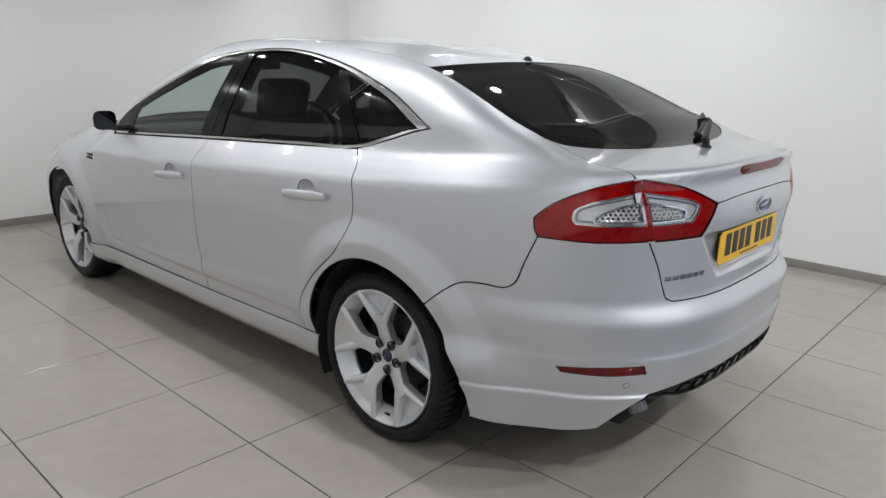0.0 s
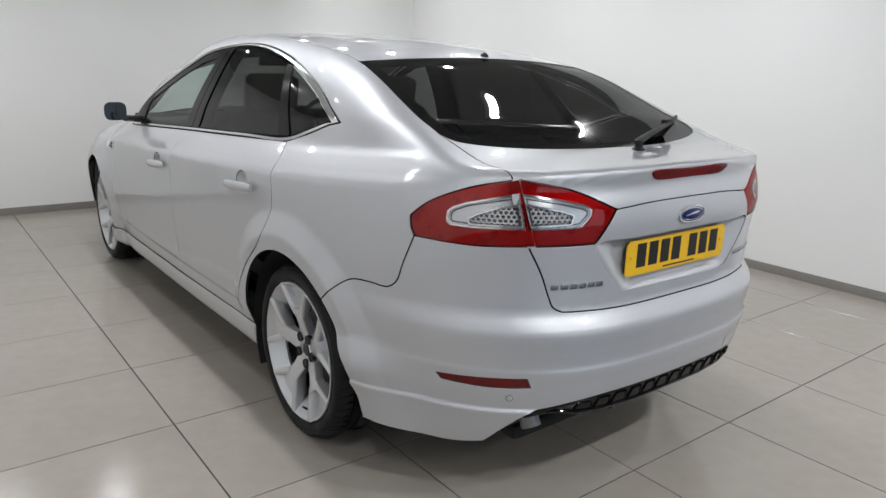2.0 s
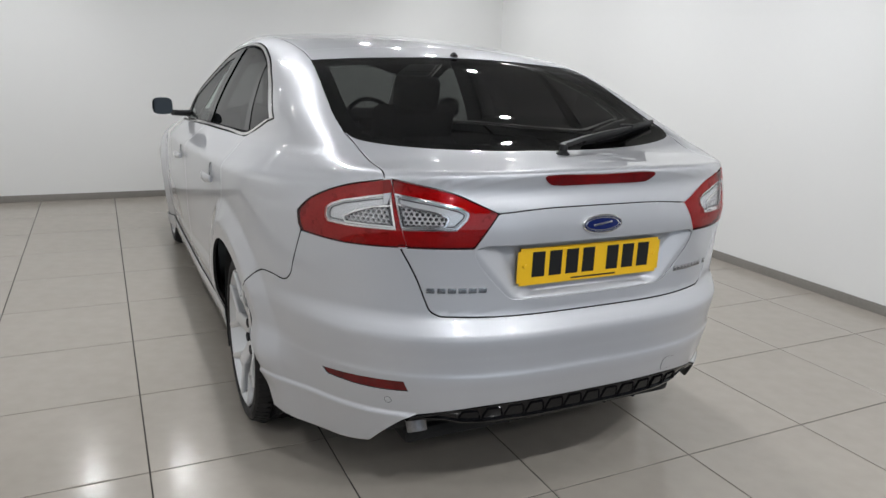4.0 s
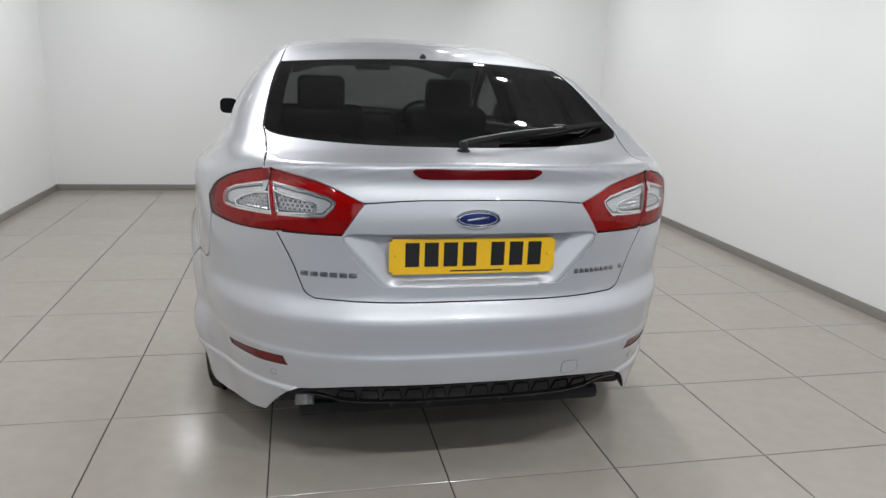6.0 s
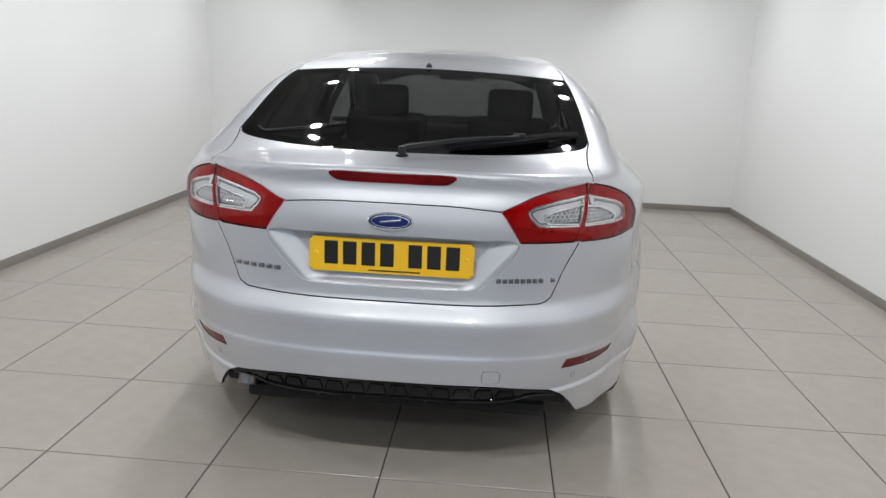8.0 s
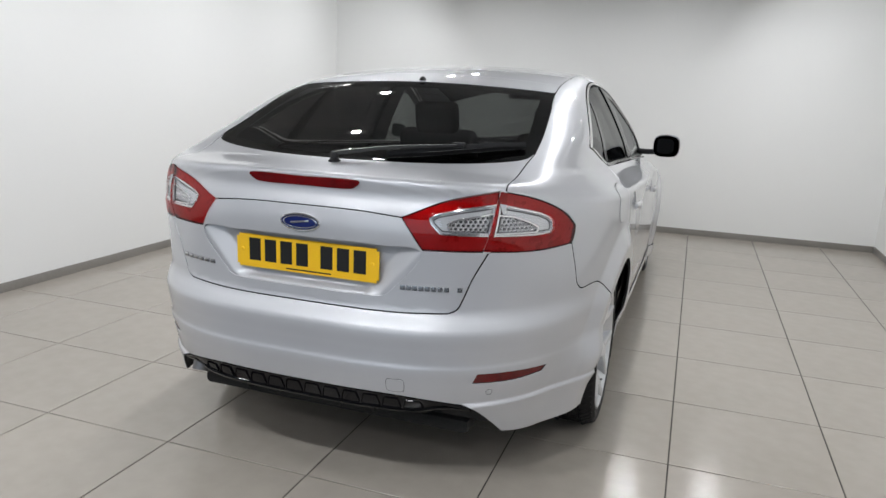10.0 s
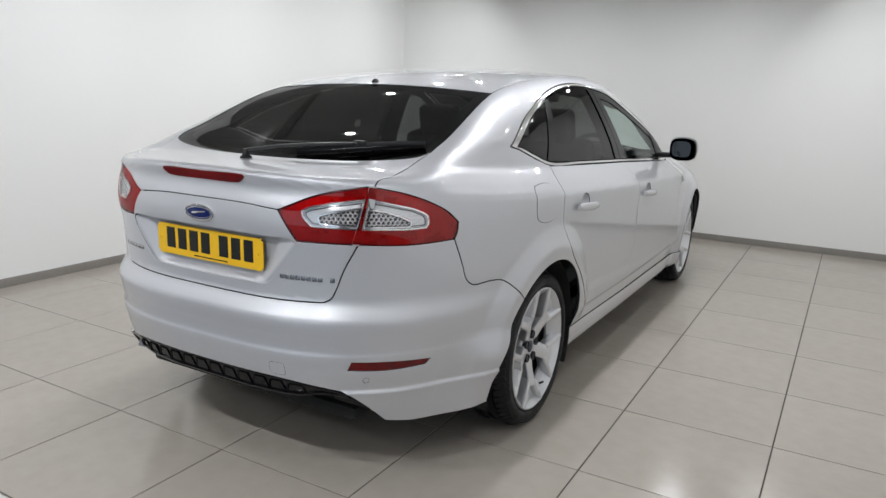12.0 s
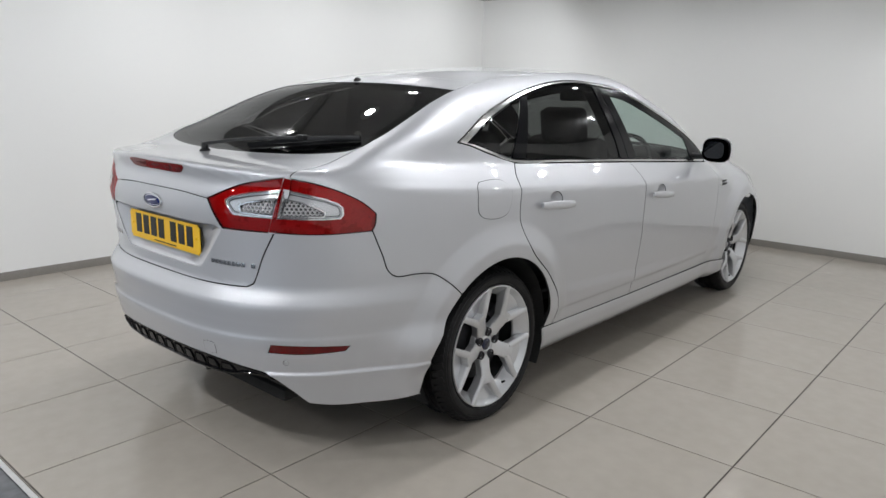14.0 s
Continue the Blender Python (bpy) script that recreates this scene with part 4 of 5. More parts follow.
for x in np.linspace(-0.552, 0.552, 47):
    y, top, foot = lip(x)
    rings.append([bm.verts.new((x, y + a, z)) for a, z in ((0.014, top + 0.004), (0.003, top - 0.002), (0.004, top - 0.010), (0.016, foot + 0.012), (0.012, foot + 0.008), (0.018, foot), (0.08, foot - 0.012), (0.22, 0.30), (0.22, top))])
for r0, r1 in zip(rings, rings[1:]):
    for i in range(9):
        bm.faces.new((r0[i], r0[(i + 1) % 9], r1[(i + 1) % 9], r1[i]))
bm.faces.new(rings[0])
bm.faces.new(rings[-1])
diffuser = part("diffuser", bm, BLACK_GLOSS, car, "gloss black lower diffuser with a row of cells", sharp=25)
for k in range(12):
    x = -0.385 + 0.07 * k
    y, top, foot = lip(x)
    lean = 0.3 * math.atan2(lip(x + 0.03)[0] - lip(x - 0.03)[0], 0.06)
    bm = bmesh.new()
    vs = [bm.verts.new((x + a, y + b + a * math.tan(lean) * 3 + 0.3 * (top - z), z)) for b in (-0.004, 0.02) for a, z in ((-0.031, foot + 0.013), (0.031, foot + 0.013), (0.031, foot + 0.024), (0.022, top - 0.013), (-0.022, top - 0.013), (-0.031, foot + 0.024))]
    bm.faces.new(vs[:6])
    bm.faces.new(vs[6:][::-1])
    for i in range(6):
        bm.faces.new((vs[i], vs[(i + 1) % 6], vs[6 + (i + 1) % 6], vs[6 + i]))
    bm.faces.ensure_lookup_table()
    bmesh.ops.recalc_face_normals(bm, faces=bm.faces)
    bmesh.ops.inset_individual(bm, faces=[bm.faces[0]], thickness=0.005, depth=-0.008)
    part("diffuser_cell", bm, BLACK_GLOSS, diffuser, sharp=20)
for x in (-0.24, -0.12, 0.12, 0.24):
    bm = bmesh.new()
    vs = [bm.verts.new(v) for v in ((x - 0.005, -0.945, 0.340), (x + 0.005, -0.945, 0.340), (x + 0.003, -0.935, 0.314), (x - 0.003, -0.935, 0.314), (x - 0.005, -0.80, 0.325), (x + 0.005, -0.80, 0.325), (x + 0.003, -0.82, 0.308), (x - 0.003, -0.82, 0.308))]
    for f in ((0, 1, 2, 3), (4, 5, 6, 7), (0, 1, 5, 4), (1, 2, 6, 5), (2, 3, 7, 6), (3, 0, 4, 7)):
        bm.faces.new([vs[i] for i in f])
    part("diffuser_fin", bm, BLACK, diffuser)
bm = bmesh.new()
lathe(bm, [(0.029, 0.0), (0.031, 0.003), (0.031, 0.14), (0.028, 0.14), (0.028, 0.0)], 32, "z", close=True)
bmesh.ops.transform(bm, matrix=Matrix.Translation((-0.512, -0.850, 0.297)) @ Matrix.Rotation(radians(-28), 4, "X"), verts=bm.verts)
part("exhaust_tip", bm, STEEL, car, "short steel exhaust tip")
for sx in (1, -1):
    bm = bmesh.new()
    block(bm, (0.17, 0.07, 0.10), (sx * 0.515, -0.765, 0.335), 0.015)
    part("under_tray", bm, BLACK, car)
bm = bmesh.new()
block(bm, (0.42, 0.24, 0.14), (-0.40, -0.58, 0.34), 0.05)
part("silencer", bm, STEEL, car)
for sx in (1, -1):
    p = J([SKIRT_LOW[-12:], BUMP_LOW[:14]])
    p = ROUND.back(ROUND.flat(p)) * [sx, 1, 1]
    bm = bmesh.new()
    r0 = [bm.verts.new(v) for v in p + [0, 0.004, 0.002]]
    r1 = [bm.verts.new(v) for v in p * [0.97, 1, 1] + [0, 0.10, 0.03]]
    for i in range(len(r0) - 1):
        bm.faces.new((r0[i], r0[i + 1], r1[i + 1], r1[i]))
    part("bumper_return", bm, BLACK, car)

# fuel flap, wing vents, washer nozzle
flap = on_side([(-0.125, 1.018), (-0.04, 1.022), (0.02, 1.014), (0.046, 0.99), (0.035, 0.93), (0.012, 0.89), (-0.03, 0.876), (-0.12, 0.882), (-0.158, 0.905), (-0.165, 0.95), (-0.155, 1.0)] + [(-0.125, 1.018)], 4)
# black sheet over the paint, drawing the flap's gap as a line of shade
skin("flap_gap_shade", flap, SIDE, BLACK, car, off=0.0008, res=0.02, gap=-0.001, thick=0)
skin("fuel_flap", flap, SIDE, PAINT, car, off=0.0022, res=0.015, gap=0.0016, thick=0.0015, label="rounded silver fuel filler flap")
for s in "RL":
    for dz in (0, -0.019):
        v = on_side([(2.345, 0.838 + dz), (2.44, 0.835 + dz), (2.465, 0.831 + dz), (2.44, 0.826 + dz), (2.345, 0.826 + dz)], 2)
        skin("wing_vent", v, SIDE, BLACK, car, side=s, off=0.003, res=0.01, gap=0, thick=0.004, label="small black side vent slot")
    v = on_side([(2.329, 0.844), (2.343, 0.844), (2.343, 0.803), (2.329, 0.803)], 2)
    skin("vent_trim", v, SIDE, CHROME, car, side=s, off=0.003, res=0.01, gap=0, thick=0.004)
noz = on_top([(0, 0.045), (0, 0.055)], 2)[0]
bm = bmesh.new()
lathe(bm, [(0.015, -0.002), (0.014, 0.004), (0.009, 0.012), (0.004, 0.016), (0.0001, 0.0165)], 20, "z", tuple(noz))
bmesh.ops.scale(bm, vec=(1, 1.5, 1), space=Matrix.Translation(-Vector(noz)), verts=bm.verts)
part("washer_nozzle", bm, BLACK, car)

# ---- rear wiper ----
wiper = empty("rear_wiper", parent=car)
base = Vector((0.0, -0.757, 1.11))
bm = bmesh.new()
lathe(bm, [(0.021, -0.008), (0.021, 0.002), (0.016, 0.006), (0.013, 0.010), (0.013, 0.024), (0.010, 0.030), (0.0001, 0.031)], 24, "z", tuple(base))
part("wiper_pivot", bm, BLACK, wiper)
a0, a1, a2 = np.array((-0.012, -0.755, 1.133)), np.array((0.17, -0.69, 1.160)), np.array((0.385, -0.607, 1.176))
path = curve([a0, a1, a2], n=8)
bm, rings = bmesh.new(), []
for i, q in enumerate(path):
    f = i / (len(path) - 1)
    w, h = 0.013 - 0.007 * f, 0.010 - 0.005 * f
    if i == 0:
        w, h = 0.009, 0.007
    rings.append([bm.verts.new((q[0] - 0.35 * b * w, q[1] + b * w, q[2] + c * h)) for b, c in ((-1, -0.6), (-0.8, 0.7), (0, 1), (0.8, 0.7), (1, -0.6))])
for r0, r1 in zip(rings, rings[1:]):
    for i in range(5):
        bm.faces.new((r0[i], r0[(i + 1) % 5], r1[(i + 1) % 5], r1[i]))
bm.faces.new(rings[0])
bm.faces.new(rings[-1])
part("wiper_arm", bm, BLACK, wiper, "black plastic wiper arm")
edge = on_top([(0.15, -0.655), (0.30, -0.605), (0.45, -0.543), (0.592, -0.475)], 8)
nn = skin_normal(edge)
lift = np.linspace(0, 1, len(edge))
sweep("wiper_blade", edge + nn * (0.014 + 0.01 * np.sin(np.pi * lift))[:, None], [(-0.008, -0.006), (0.008, -0.006), (0.005, 0.004), (0.0, 0.008), (-0.005, 0.004)], BLACK, wiper, up=nn)
sweep("wiper_rubber", edge + nn * 0.006, [(-0.002, -0.006), (0.002, -0.006), (0.003, 0.006), (-0.003, 0.006)], RUBBER, wiper, up=nn)
bm = bmesh.new()
block(bm, (0.045, 0.022, 0.018), (0.385, -0.585, 1.176), 0.004, None)
part("blade_clip", bm, BLACK, wiper)

# heater lines on the rear window
for k in range(11):
    y = -0.60 + 0.055 * k
    xe = float(np.interp(y, [-0.66, -0.5, 0.0], [0.30, 0.50, 0.47]))
    c = on_top([(-xe, y + 0.0), (0, y - 0.012), (xe, y)], 10)
    sweep("heater_line", c - skin_normal(c) * 0.009, [(-0.0004, 0), (0.0004, 0), (0, 0.0004)], BLACK, bpy.data.objects["rear_window"], up=skin_normal(c), caps=False)
band_out = both(J([GLASS_FOOT, GLASS_EDGE, GLASS_HEAD[::-1]]))
f_out = even(AFT.flat(band_out), 0.012)
skin("rear_window_border", f_out, AFT, GLOSS, bpy.data.objects["rear_window"], holes=[inset(f_out, 0.055)], side="C", off=-0.010, res=0.03, gap=0.003, thick=0)

# ---- door mirrors ----
def door_mirror(s):
    mir = empty("door_mirror", parent=car)
    sx = 1 if s == "R" else -1

    def shell_mesh(name, c, size, mat, y_cut, label=""):
        bm = bmesh.new()
        bmesh.ops.create_uvsphere(bm, u_segments=32, v_segments=20, radius=1)
        for v in bm.verts:
            d = v.co.copy()
            k = (abs(d.x) ** 3.4 + abs(d.z) ** 3.4) ** (1 / 3.4)
            f = math.hypot(d.x, d.z) / max(1e-6, k)
            x, z = d.x * f, d.z * f
            y = d.y if d.y > 0 else d.y * 0.0
            wedge = 1 - 0.18 * max(0, x) * (z > 0)
            v.co = (c[0] + sx * (x * size[0]), c[1] + y * size[1], c[2] + z * size[2] * wedge)
        bmesh.ops.remove_doubles(bm, verts=bm.verts, dist=0.0005)
        return part(name, bm, mat, mir, label, sharp=60)

    shell_mesh("mirror_cap", (0.968, 2.060, 1.048), (0.084, 0.085, 0.074), PAINT, 0, "silver mirror cap")
    shell_mesh("mirror_frame", (0.966, 2.042, 1.047), (0.078, 0.050, 0.068), PILLAR, 0)
    bm = bmesh.new()
    pts = [(sx * (0.960 + 0.057 * abs(math.cos(a)) ** 0.6 * (1 if math.cos(a) > 0 else -1)), 2.0425, 1.048 + 0.050 * abs(math.sin(a)) ** 0.6 * (1 if math.sin(a) > 0 else -1)) for a in np.linspace(0, 2 * math.pi, 33)[:-1]]
    pts = [(x, y - 0.006 + 0.10 * (sx * x - 0.964), z) for x, y, z in pts]
    bm.faces.new([bm.verts.new(v) for v in pts])
    part("mirror_glass", bm, MIRROR, mir, "reflecting mirror glass", smooth=False)
    path = curve([(sx * 0.79, 2.14, 1.00), (sx * 0.84, 2.11, 1.0), (sx * 0.90, 2.085, 1.005)], n=5)
    sweep("mirror_arm", path, round_profile(0.03, 10, 0.6), BLACK, mir)
    return mir


MIRROR = material("mirror_glass", (0.05, 0.052, 0.055), 0.02, 1.0)
for s in "RL":
    door_mirror(s)

# ---- cabin ----
def cushion(bm, size, at, bevel, m=None):
    block(bm, size, at, bevel, m, 4)


def front_seat(sx):
    seat = empty("front_seat", parent=car)
    lean = Matrix.Translation((sx * 0.375, 1.42, 0.60)) @ Matrix.Rotation(radians(14), 4, "X")
    bm = bmesh.new()
    cushion(bm, (0.50, 0.50, 0.16), (sx * 0.375, 1.62, 0.55), 0.06)
    part("seat_cushion", bm, CABIN, seat)
    bm = bmesh.new()
    cushion(bm, (0.50, 0.13, 0.56), (0, 0, 0.25), 0.06, lean)
    part("seat_back", bm, CABIN, seat)
    bm = bmesh.new()
    cushion(bm, (0.27, 0.11, 0.19), (0, 0.0, 0.605), 0.045, lean)
    part("headrest", bm, CABIN, seat)
    return seat


front_seat(1)
front_seat(-1)
bench = empty("rear_bench", parent=car)
lean = Matrix.Translation((0, 0.42, 0.55)) @ Matrix.Rotation(radians(20), 4, "X")
bm = bmesh.new()
cushion(bm, (1.30, 0.50, 0.18), (0, 0.70, 0.50), 0.06)
part("bench_cushion", bm, CABIN, bench)
for x, w in ((-0.44, 0.42), (0.0, 0.44), (0.44, 0.42)):
    bm = bmesh.new()
    cushion(bm, (w, 0.13, 0.50), (x, 0, 0.23), 0.05, lean)
    part("bench_back", bm, CABIN, bench)
    bm = bmesh.new()
    cushion(bm, (0.25, 0.09, 0.06), (x, 0.0, 0.495), 0.035, lean)
    part("bench_headrest", bm, CABIN, bench)
bm = bmesh.new()
block(bm, (1.16, 0.62, 0.025), (0, -0.12, 0.985), 0.01)
part("parcel_shelf", bm, CABIN, car)
bm = bmesh.new()
block(bm, (1.36, 0.42, 0.22), (0, 2.42, 0.86), 0.08, None, 4)
block(bm, (0.42, 0.16, 0.09), (0.37, 2.25, 0.985), 0.03, None, 3)
part("dashboard", bm, CABIN, car)
bm = bmesh.new()
bm_r = Matrix.Translation((0.37, 2.03, 0.93)) @ Matrix.Rotation(radians(68), 4, "X")


lathe(bm, [(0.185 + 0.015 * math.cos(a), 0.015 * math.sin(a)) for a in np.linspace(0, 2 * math.pi, 11)[:-1]], 40, "z", close=True)
block(bm, (0.16, 0.10, 0.05), (0, 0, -0.01), 0.02)
block(bm, (0.36, 0.035, 0.02), (0, 0, -0.01), 0.006)
bmesh.ops.transform(bm, matrix=bm_r, verts=bm.verts)
part("steering_wheel", bm, CABIN, car)
bm = bmesh.new()
block(bm, (0.24, 0.03, 0.065), (0, 2.02, 1.345), 0.012)
part("interior_mirror", bm, BLACK, car)
# linings: floor, sides and headlining keep the cabin closed and dark
bm = bmesh.new()
block(bm, (1.36, 2.7, 0.04), (0, 1.35, 0.36), 0.0)
part("cabin_floor", bm, CABIN, car)
skin("headlining", both(J([on_top([(0, 0.20), (0.56, 0.20)]), on_top([(0.56, 0.22), (0.54, 1.0), (0.55, 2.0)]), on_top([(0.55, 2.02), (0, 2.06)])])), TOP, CABIN, car, side="C", res=0.08, off=-0.035, thick=0)
bm = bmesh.new()
block(bm, (1.40, 0.03, 0.66), (0, 2.64, 0.66), 0.0)
part("bulkhead", bm, CABIN, car)
pair("pillar_lining", J([on_side([(1.10, 1.41), (1.14, 1.06)], 4), on_side([(1.34, 1.04), (1.27, 1.40)], 4)]), SIDE, CABIN, off=-0.05, res=0.05, thick=0)


# ---- wheels ----
def ring_arc(a0, a1, r, n):
    return [(r * math.cos(a), r * math.sin(a)) for a in np.linspace(a0, a1, n)]


WHEEL_X, WHEEL_R = 0.778, 0.325


def make_wheel():
    """A wheel with its axle along x, its face to +x, its hub at the origin."""
    w = empty("wheel", parent=car)
    bm = bmesh.new()
    R = WHEEL_R
    prof = [(0.254, 0.085), (0.262, 0.098), (0.2665, 0.103), (0.270, 0.1005), (0.2735, 0.104), (0.287, 0.1065), (0.297, 0.105), (0.299, 0.1025), (0.302, 0.104), (0.312, 0.096), (0.3185, 0.086), (R, 0.070)]
    for g in (0.045, 0.0, -0.045):
        prof += [(R, g + 0.006), (R - 0.007, g + 0.004), (R - 0.007, g - 0.004), (R, g - 0.006)]
    prof += [(R, -0.070), (0.3185, -0.086), (0.311, -0.098), (0.297, -0.108), (0.264, -0.104), (0.254, -0.085)]
    lathe(bm, prof, 96, "x")
    tread = bmesh.new()
    for k in range(66):
        for sx in (1, -1):
            m = Matrix.Rotation(2 * math.pi * (k + 0.25 * sx) / 66, 4, "X") @ Matrix.Translation((sx * 0.074, 0, R - 0.0045)) @ Matrix.Rotation(sx * 0.42, 4, "Y") @ Matrix.Rotation(sx * 0.30, 4, "Z")
            block(tread, (0.048, 0.021, 0.009), (0, 0, 0), 0.0, m)
            m = Matrix.Rotation(2 * math.pi * (k + 0.6 * sx) / 66, 4, "X") @ Matrix.Translation((sx * 0.0225, 0, R - 0.002)) @ Matrix.Rotation(sx * 0.45, 4, "Z")
            block(tread, (0.026, 0.021, 0.006), (0, 0, 0), 0.0, m)
    part("tyre", bm, RUBBER, w, "black road tyre with grooved tread")
    tagged(part("tread", tread, RUBBER, w), kind="stuff")
    rim = bmesh.new()
    lathe(rim, [(0.249, 0.097), (0.254, 0.103), (0.2585, 0.102), (0.260, 0.088), (0.252, 0.060), (0.236, 0.045), (0.214, 0.038), (0.213, 0.047), (0.225, 0.066), (0.240, 0.085)], 96, "x", close=True)
    rim_ob = part("rim", rim, ALLOY, w, "silver five-spoke alloy rim with forked spoke ends")
    bm = bmesh.new()
    lathe(bm, [(0.238, 0.046), (0.228, 0.0), (0.232, -0.09), (0.224, -0.09), (0.221, 0.0), (0.230, 0.046)], 64, "x", close=True)
    part("barrel", bm, DARK_STEEL, rim_ob)
    hub = bmesh.new()
    lathe(hub, [(0.001, 0.060), (0.026, 0.061), (0.030, 0.064), (0.070, 0.056), (0.074, 0.046), (0.074, 0.0), (0.001, 0.0)], 40, "x")
    part("hub", hub, ALLOY, rim_ob)
    bm = bmesh.new()
    lathe(bm, [(0.0005, 0.069), (0.018, 0.068), (0.025, 0.064), (0.026, 0.058)], 32, "x")
    part("centre_cap", bm, CAP, w, "dark blue round centre cap")
    for k in range(5):
        a = 2 * math.pi * k / 5
        turn = Matrix.Rotation(a, 4, "X")
        # spoke: a stem that forks into two arms ending on the rim, in local (across y, outwards z)
        sp = bmesh.new()
        stem = [(0.040, 0.036, 0.060), (0.070, 0.033, 0.066), (0.100, 0.0295, 0.074), (0.130, 0.031, 0.083), (0.152, 0.034, 0.089), (0.162, 0.032, 0.091)]
        rows = []
        for z, hw, x in stem:
            rows.append([(x, -hw, z), (x + 0.004, -hw * 0.45, z), (x + 0.004, hw * 0.45, z), (x, hw, z), (x - 0.035, hw * 0.9, z), (x - 0.035, -hw * 0.9, z)])
        rings = [[sp.verts.new(v) for v in r] for r in rows]
        for r0, r1 in zip(rings, rings[1:]):
            for i in range(6):
                sp.faces.new((r0[i], r0[(i + 1) % 6], r1[(i + 1) % 6], r1[i]))
        sp.faces.new(rings[0])
        sp.faces.new(rings[-1])
        for sgn in (1, -1):
            arm = [((0.018, 0.138), 0.0175, 0.086), ((0.040, 0.167), 0.0150, 0.0915), ((0.065, 0.200), 0.0135, 0.096), ((0.087, 0.229), 0.0130, 0.100), ((0.096, 0.241), 0.016, 0.101)]
            rings = []
            for i, ((cy, cz), hw, x) in enumerate(arm):
                p0, p1 = arm[max(0, i - 1)][0], arm[min(len(arm) - 1, i + 1)][0]
                ty, tz = p1[0] - p0[0], p1[1] - p0[1]
                l = math.hypot(ty, tz)
                ny, nz = -tz / l, ty / l
                ring = []
                for o, dx in ((-1, -0.002), (-0.35, 0.004), (0.35, 0.004), (1, -0.002), (0.9, -0.036), (-0.9, -0.036)):
                    ring.append(sp.verts.new((x + dx, sgn * (cy + ny * hw * o), cz + nz * hw * o)))
                rings.append(ring if sgn > 0 else ring)
            for r0, r1 in zip(rings, rings[1:]):
                for i in range(6):
                    sp.faces.new((r0[i], r0[(i + 1) % 6], r1[(i + 1) % 6], r1[i]))
            sp.faces.new(rings[0])
            sp.faces.new(rings[-1])
        # sunken web between the fork's arms, at the rim
        rows = []
        for z, hw in ((0.142, 0.018), (0.175, 0.034), (0.210, 0.062), (0.244, 0.080)):
            rows.append([sp.verts.new((0.050 + (z - 0.142) * 0.32, s * hw, z)) for s in (-1, 0, 1)] + [sp.verts.new((0.034, s * hw, z)) for s in (1, 0, -1)])
        for r0, r1 in zip(rows, rows[1:]):
            for i in range(6):
                sp.faces.new((r0[i], r0[(i + 1) % 6], r1[(i + 1) % 6], r1[i]))
        sp.faces.new(rows[0])
        sp.faces.new(rows[-1])
        bmesh.ops.transform(sp, matrix=turn, verts=sp.verts)
        bmesh.ops.recalc_face_normals(sp, faces=sp.faces)
        bmesh.ops.bevel(sp, geom=[e for e in sp.edges if len(e.link_faces) == 2 and e.calc_face_angle(0) > 0.7], offset=0.0025, segments=2, affect="EDGES")
        part("spoke", sp, ALLOY, rim_ob, sharp=50)
        nut = bmesh.new()
        m = Matrix.Rotation(a + math.pi / 5, 4, "X")
        lathe(nut, [(0.018, 0.056), (0.018, 0.072), (0.0145, 0.073), (0.0135, 0.056), (0.0005, 0.056)], 20, "x", (0, 0, 0.054))
        bmesh.ops.create_cone(nut, cap_ends=True, segments=6, radius1=0.0095, radius2=0.0085, depth=0.016, matrix=Matrix.Translation((0.063, 0, 0.054)) @ Matrix.Rotation(math.pi / 2, 4, "Y"))
        bmesh.ops.transform(nut, matrix=m, verts=nut.verts)
        part("wheel_nut", nut, DARK_STEEL, w)
    bm = bmesh.new()
    lathe(bm, [(0.075, 0.012), (0.16, 0.012), (0.16, -0.012), (0.075, -0.012)], 48, "x", close=True)
    lathe(bm, [(0.001, 0.03), (0.075, 0.03), (0.075, -0.02)], 48, "x")
    part("brake_disc", bm, DARK_STEEL, w, "dull steel brake disc")
    bm = bmesh.new()
    block(bm, (0.075, 0.07, 0.13), (0.0, 0.13, 0.02), 0.015)
    part("brake_caliper", bm, DARK_STEEL, w)
    bm = bmesh.new()
    bmesh.ops.create_cone(bm, cap_ends=True, segments=10, radius1=0.005, radius2=0.004, depth=0.03, matrix=Matrix.Translation((0.080, -0.0, -0.226)) @ Matrix.Rotation(0.9, 4, "Y"))
    part("valve", bm, BLACK, w)
    return w


spin = {(-1, 0): 6, (1, 0): 29, (-1, 1): 2, (1, 1): 3}
first_wheel = None
for (sx, fr), deg in spin.items():
    m = pose(sx * WHEEL_X, 2.845 * fr, WHEEL_R) @ (Matrix.Rotation(math.pi, 4, "Z") if sx < 0 else Matrix()) @ Matrix.Rotation(radians(deg), 4, "X")
    if first_wheel is None:
        first_wheel = make_wheel()
        first_wheel.matrix_basis = m
    else:
        copy_thing(first_wheel, m)

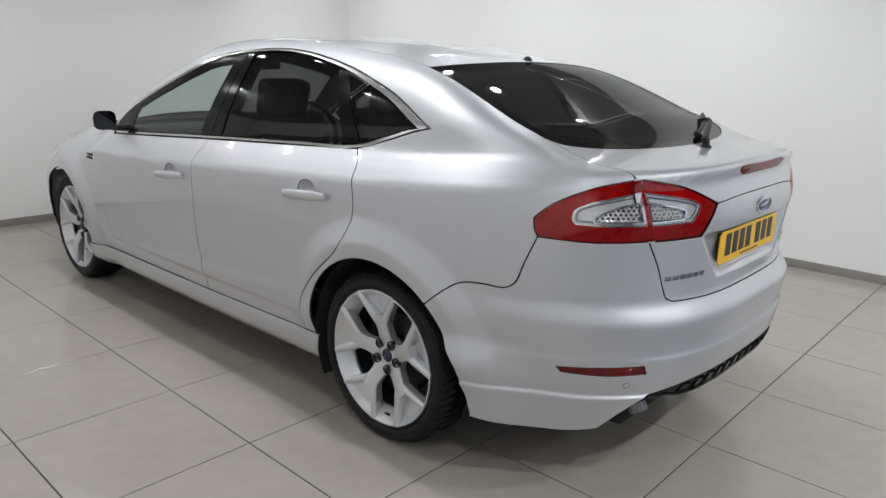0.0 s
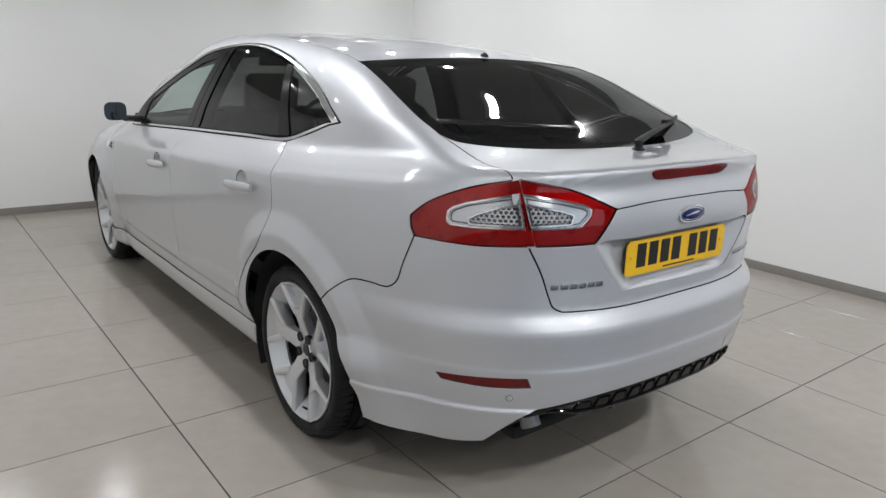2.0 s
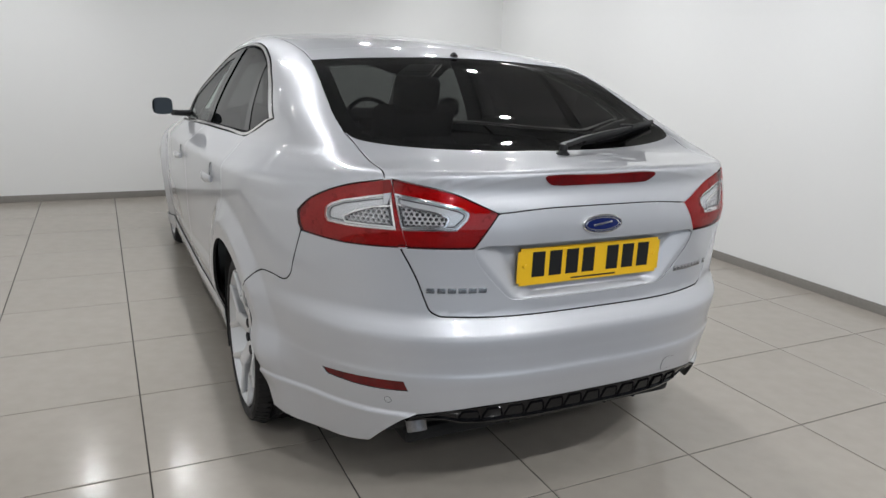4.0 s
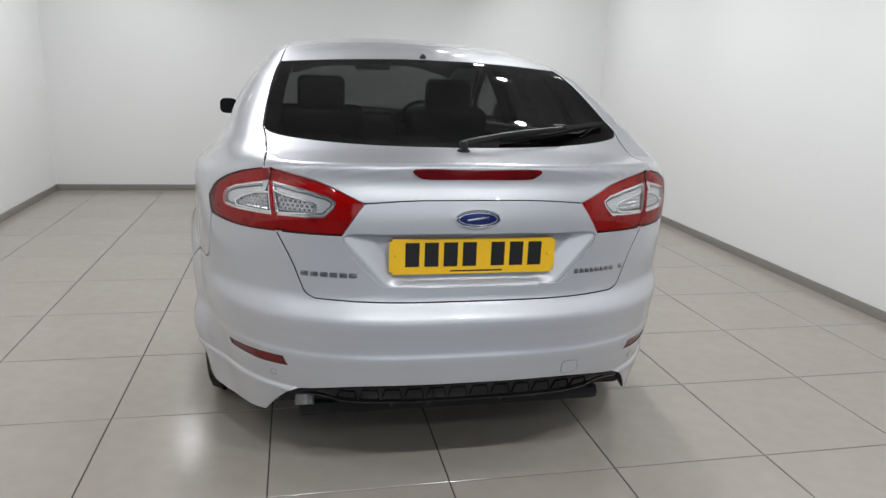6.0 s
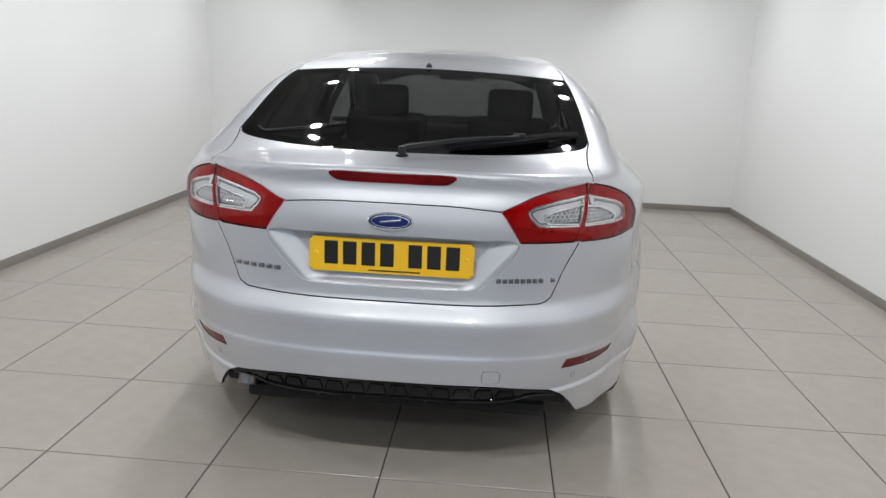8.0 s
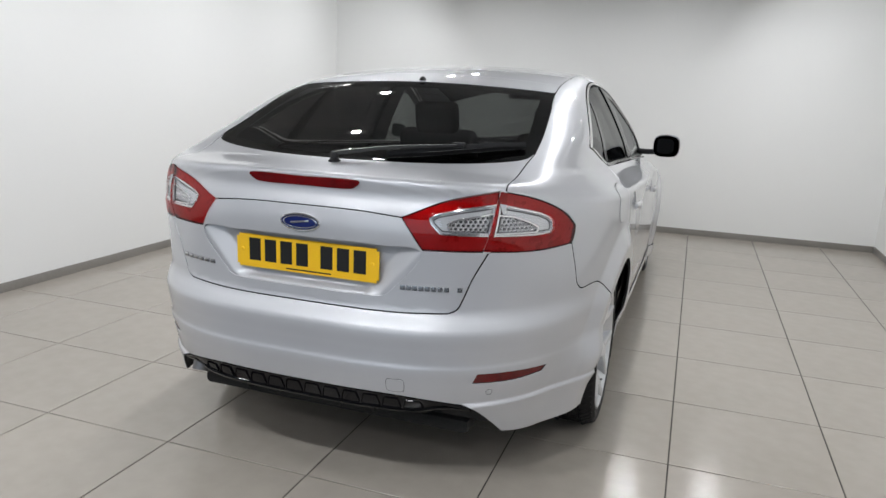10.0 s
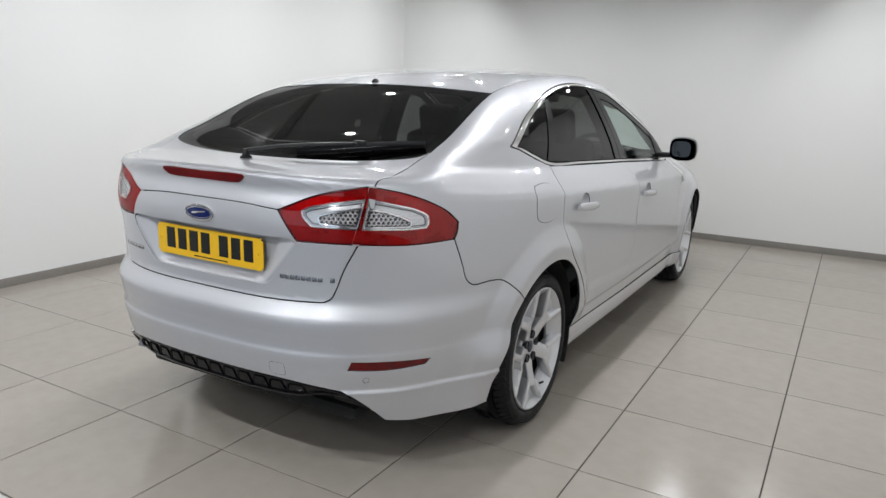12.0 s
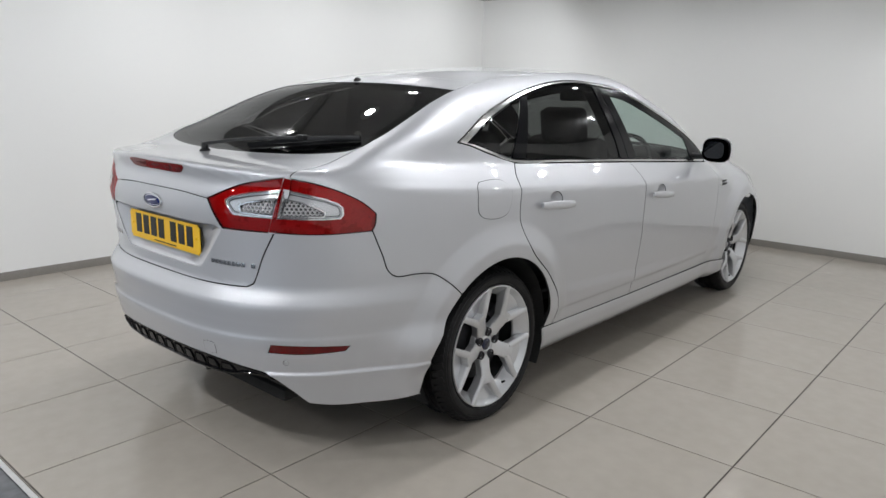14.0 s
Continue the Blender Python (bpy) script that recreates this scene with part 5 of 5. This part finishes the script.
# wheel housings and underbody
for sx in (1, -1):
    for yc in (0.0, 2.845):
        bm = bmesh.new()
        pts = [(yc + 0.378 * math.cos(a), 0.335 + 0.378 * math.sin(a)) for a in np.linspace(-0.5, math.pi + 0.5, 30)]
        outer = [bm.verts.new((sx * (0.72 if yc > 1 else 0.88 if y > 0 else 0.82), y, z)) for y, z in pts]
        inner = [bm.verts.new((sx * 0.55, y, z)) for y, z in pts]
        for i in range(len(pts) - 1):
            bm.faces.new((outer[i], outer[i + 1], inner[i + 1], inner[i]))
        bm.faces.new(inner)
        part("wheel_housing", bm, LINER, car)
bm = bmesh.new()
block(bm, (1.62, 1.96, 0.06), (0, 1.42, 0.235), 0.02)
block(bm, (1.06, 4.2, 0.05), (0, 1.30, 0.250), 0.02)
block(bm, (1.02, 0.38, 0.06), (0, -0.59, 0.300), 0.02)
block(bm, (1.20, 0.40, 0.06), (0, 3.40, 0.245), 0.02)
part("underbody", bm, LINER, car)


# ---- floor tiles ----
TS, JOINT = 0.606, 0.005
tile_meshes = {}


def tile_mesh(w, h):
    key = (round(w, 3), round(h, 3))
    if key not in tile_meshes:
        b, v, f = 0.0012, [], []
        for x0, y0, x1, y1, z in ((0, 0, w, h, -0.004), (0, 0, w, h, -b), (b, b, w - b, h - b, 0.0)):
            v += [(x0, y0, z), (x1, y0, z), (x1, y1, z), (x0, y1, z)]
        for k in (0, 4):
            f += [(k + i, k + (i + 1) % 4, k + 4 + (i + 1) % 4, k + 4 + i) for i in range(4)]
        f.append((8, 9, 10, 11))
        me = bpy.data.meshes.new("tile")
        me.from_pydata(v, [], f)
        me.materials.append(TILE)
        tile_meshes[key] = me
    return tile_meshes[key]


floor = bpy.data.objects["floor"]
xs = [XA] + [-1.243 + TS * i for i in range(-2, 7) if XA + 0.03 < -1.243 + TS * i < XW - 0.03] + [XW]
ys = [-1.5145] + [-0.90 + TS * j for j in range(-8, 11) if -1.512 < -0.90 + TS * j < YN - 0.05] + [YN]
for x0, x1 in zip(xs, xs[1:]):
    for y0, y1 in zip(ys, ys[1:]):
        ob = new("tile", tile_mesh(x1 - x0 - JOINT, y1 - y0 - JOINT))
        ob.location = (x0 + JOINT / 2, y0 + JOINT / 2, 0)
        ob.parent = floor
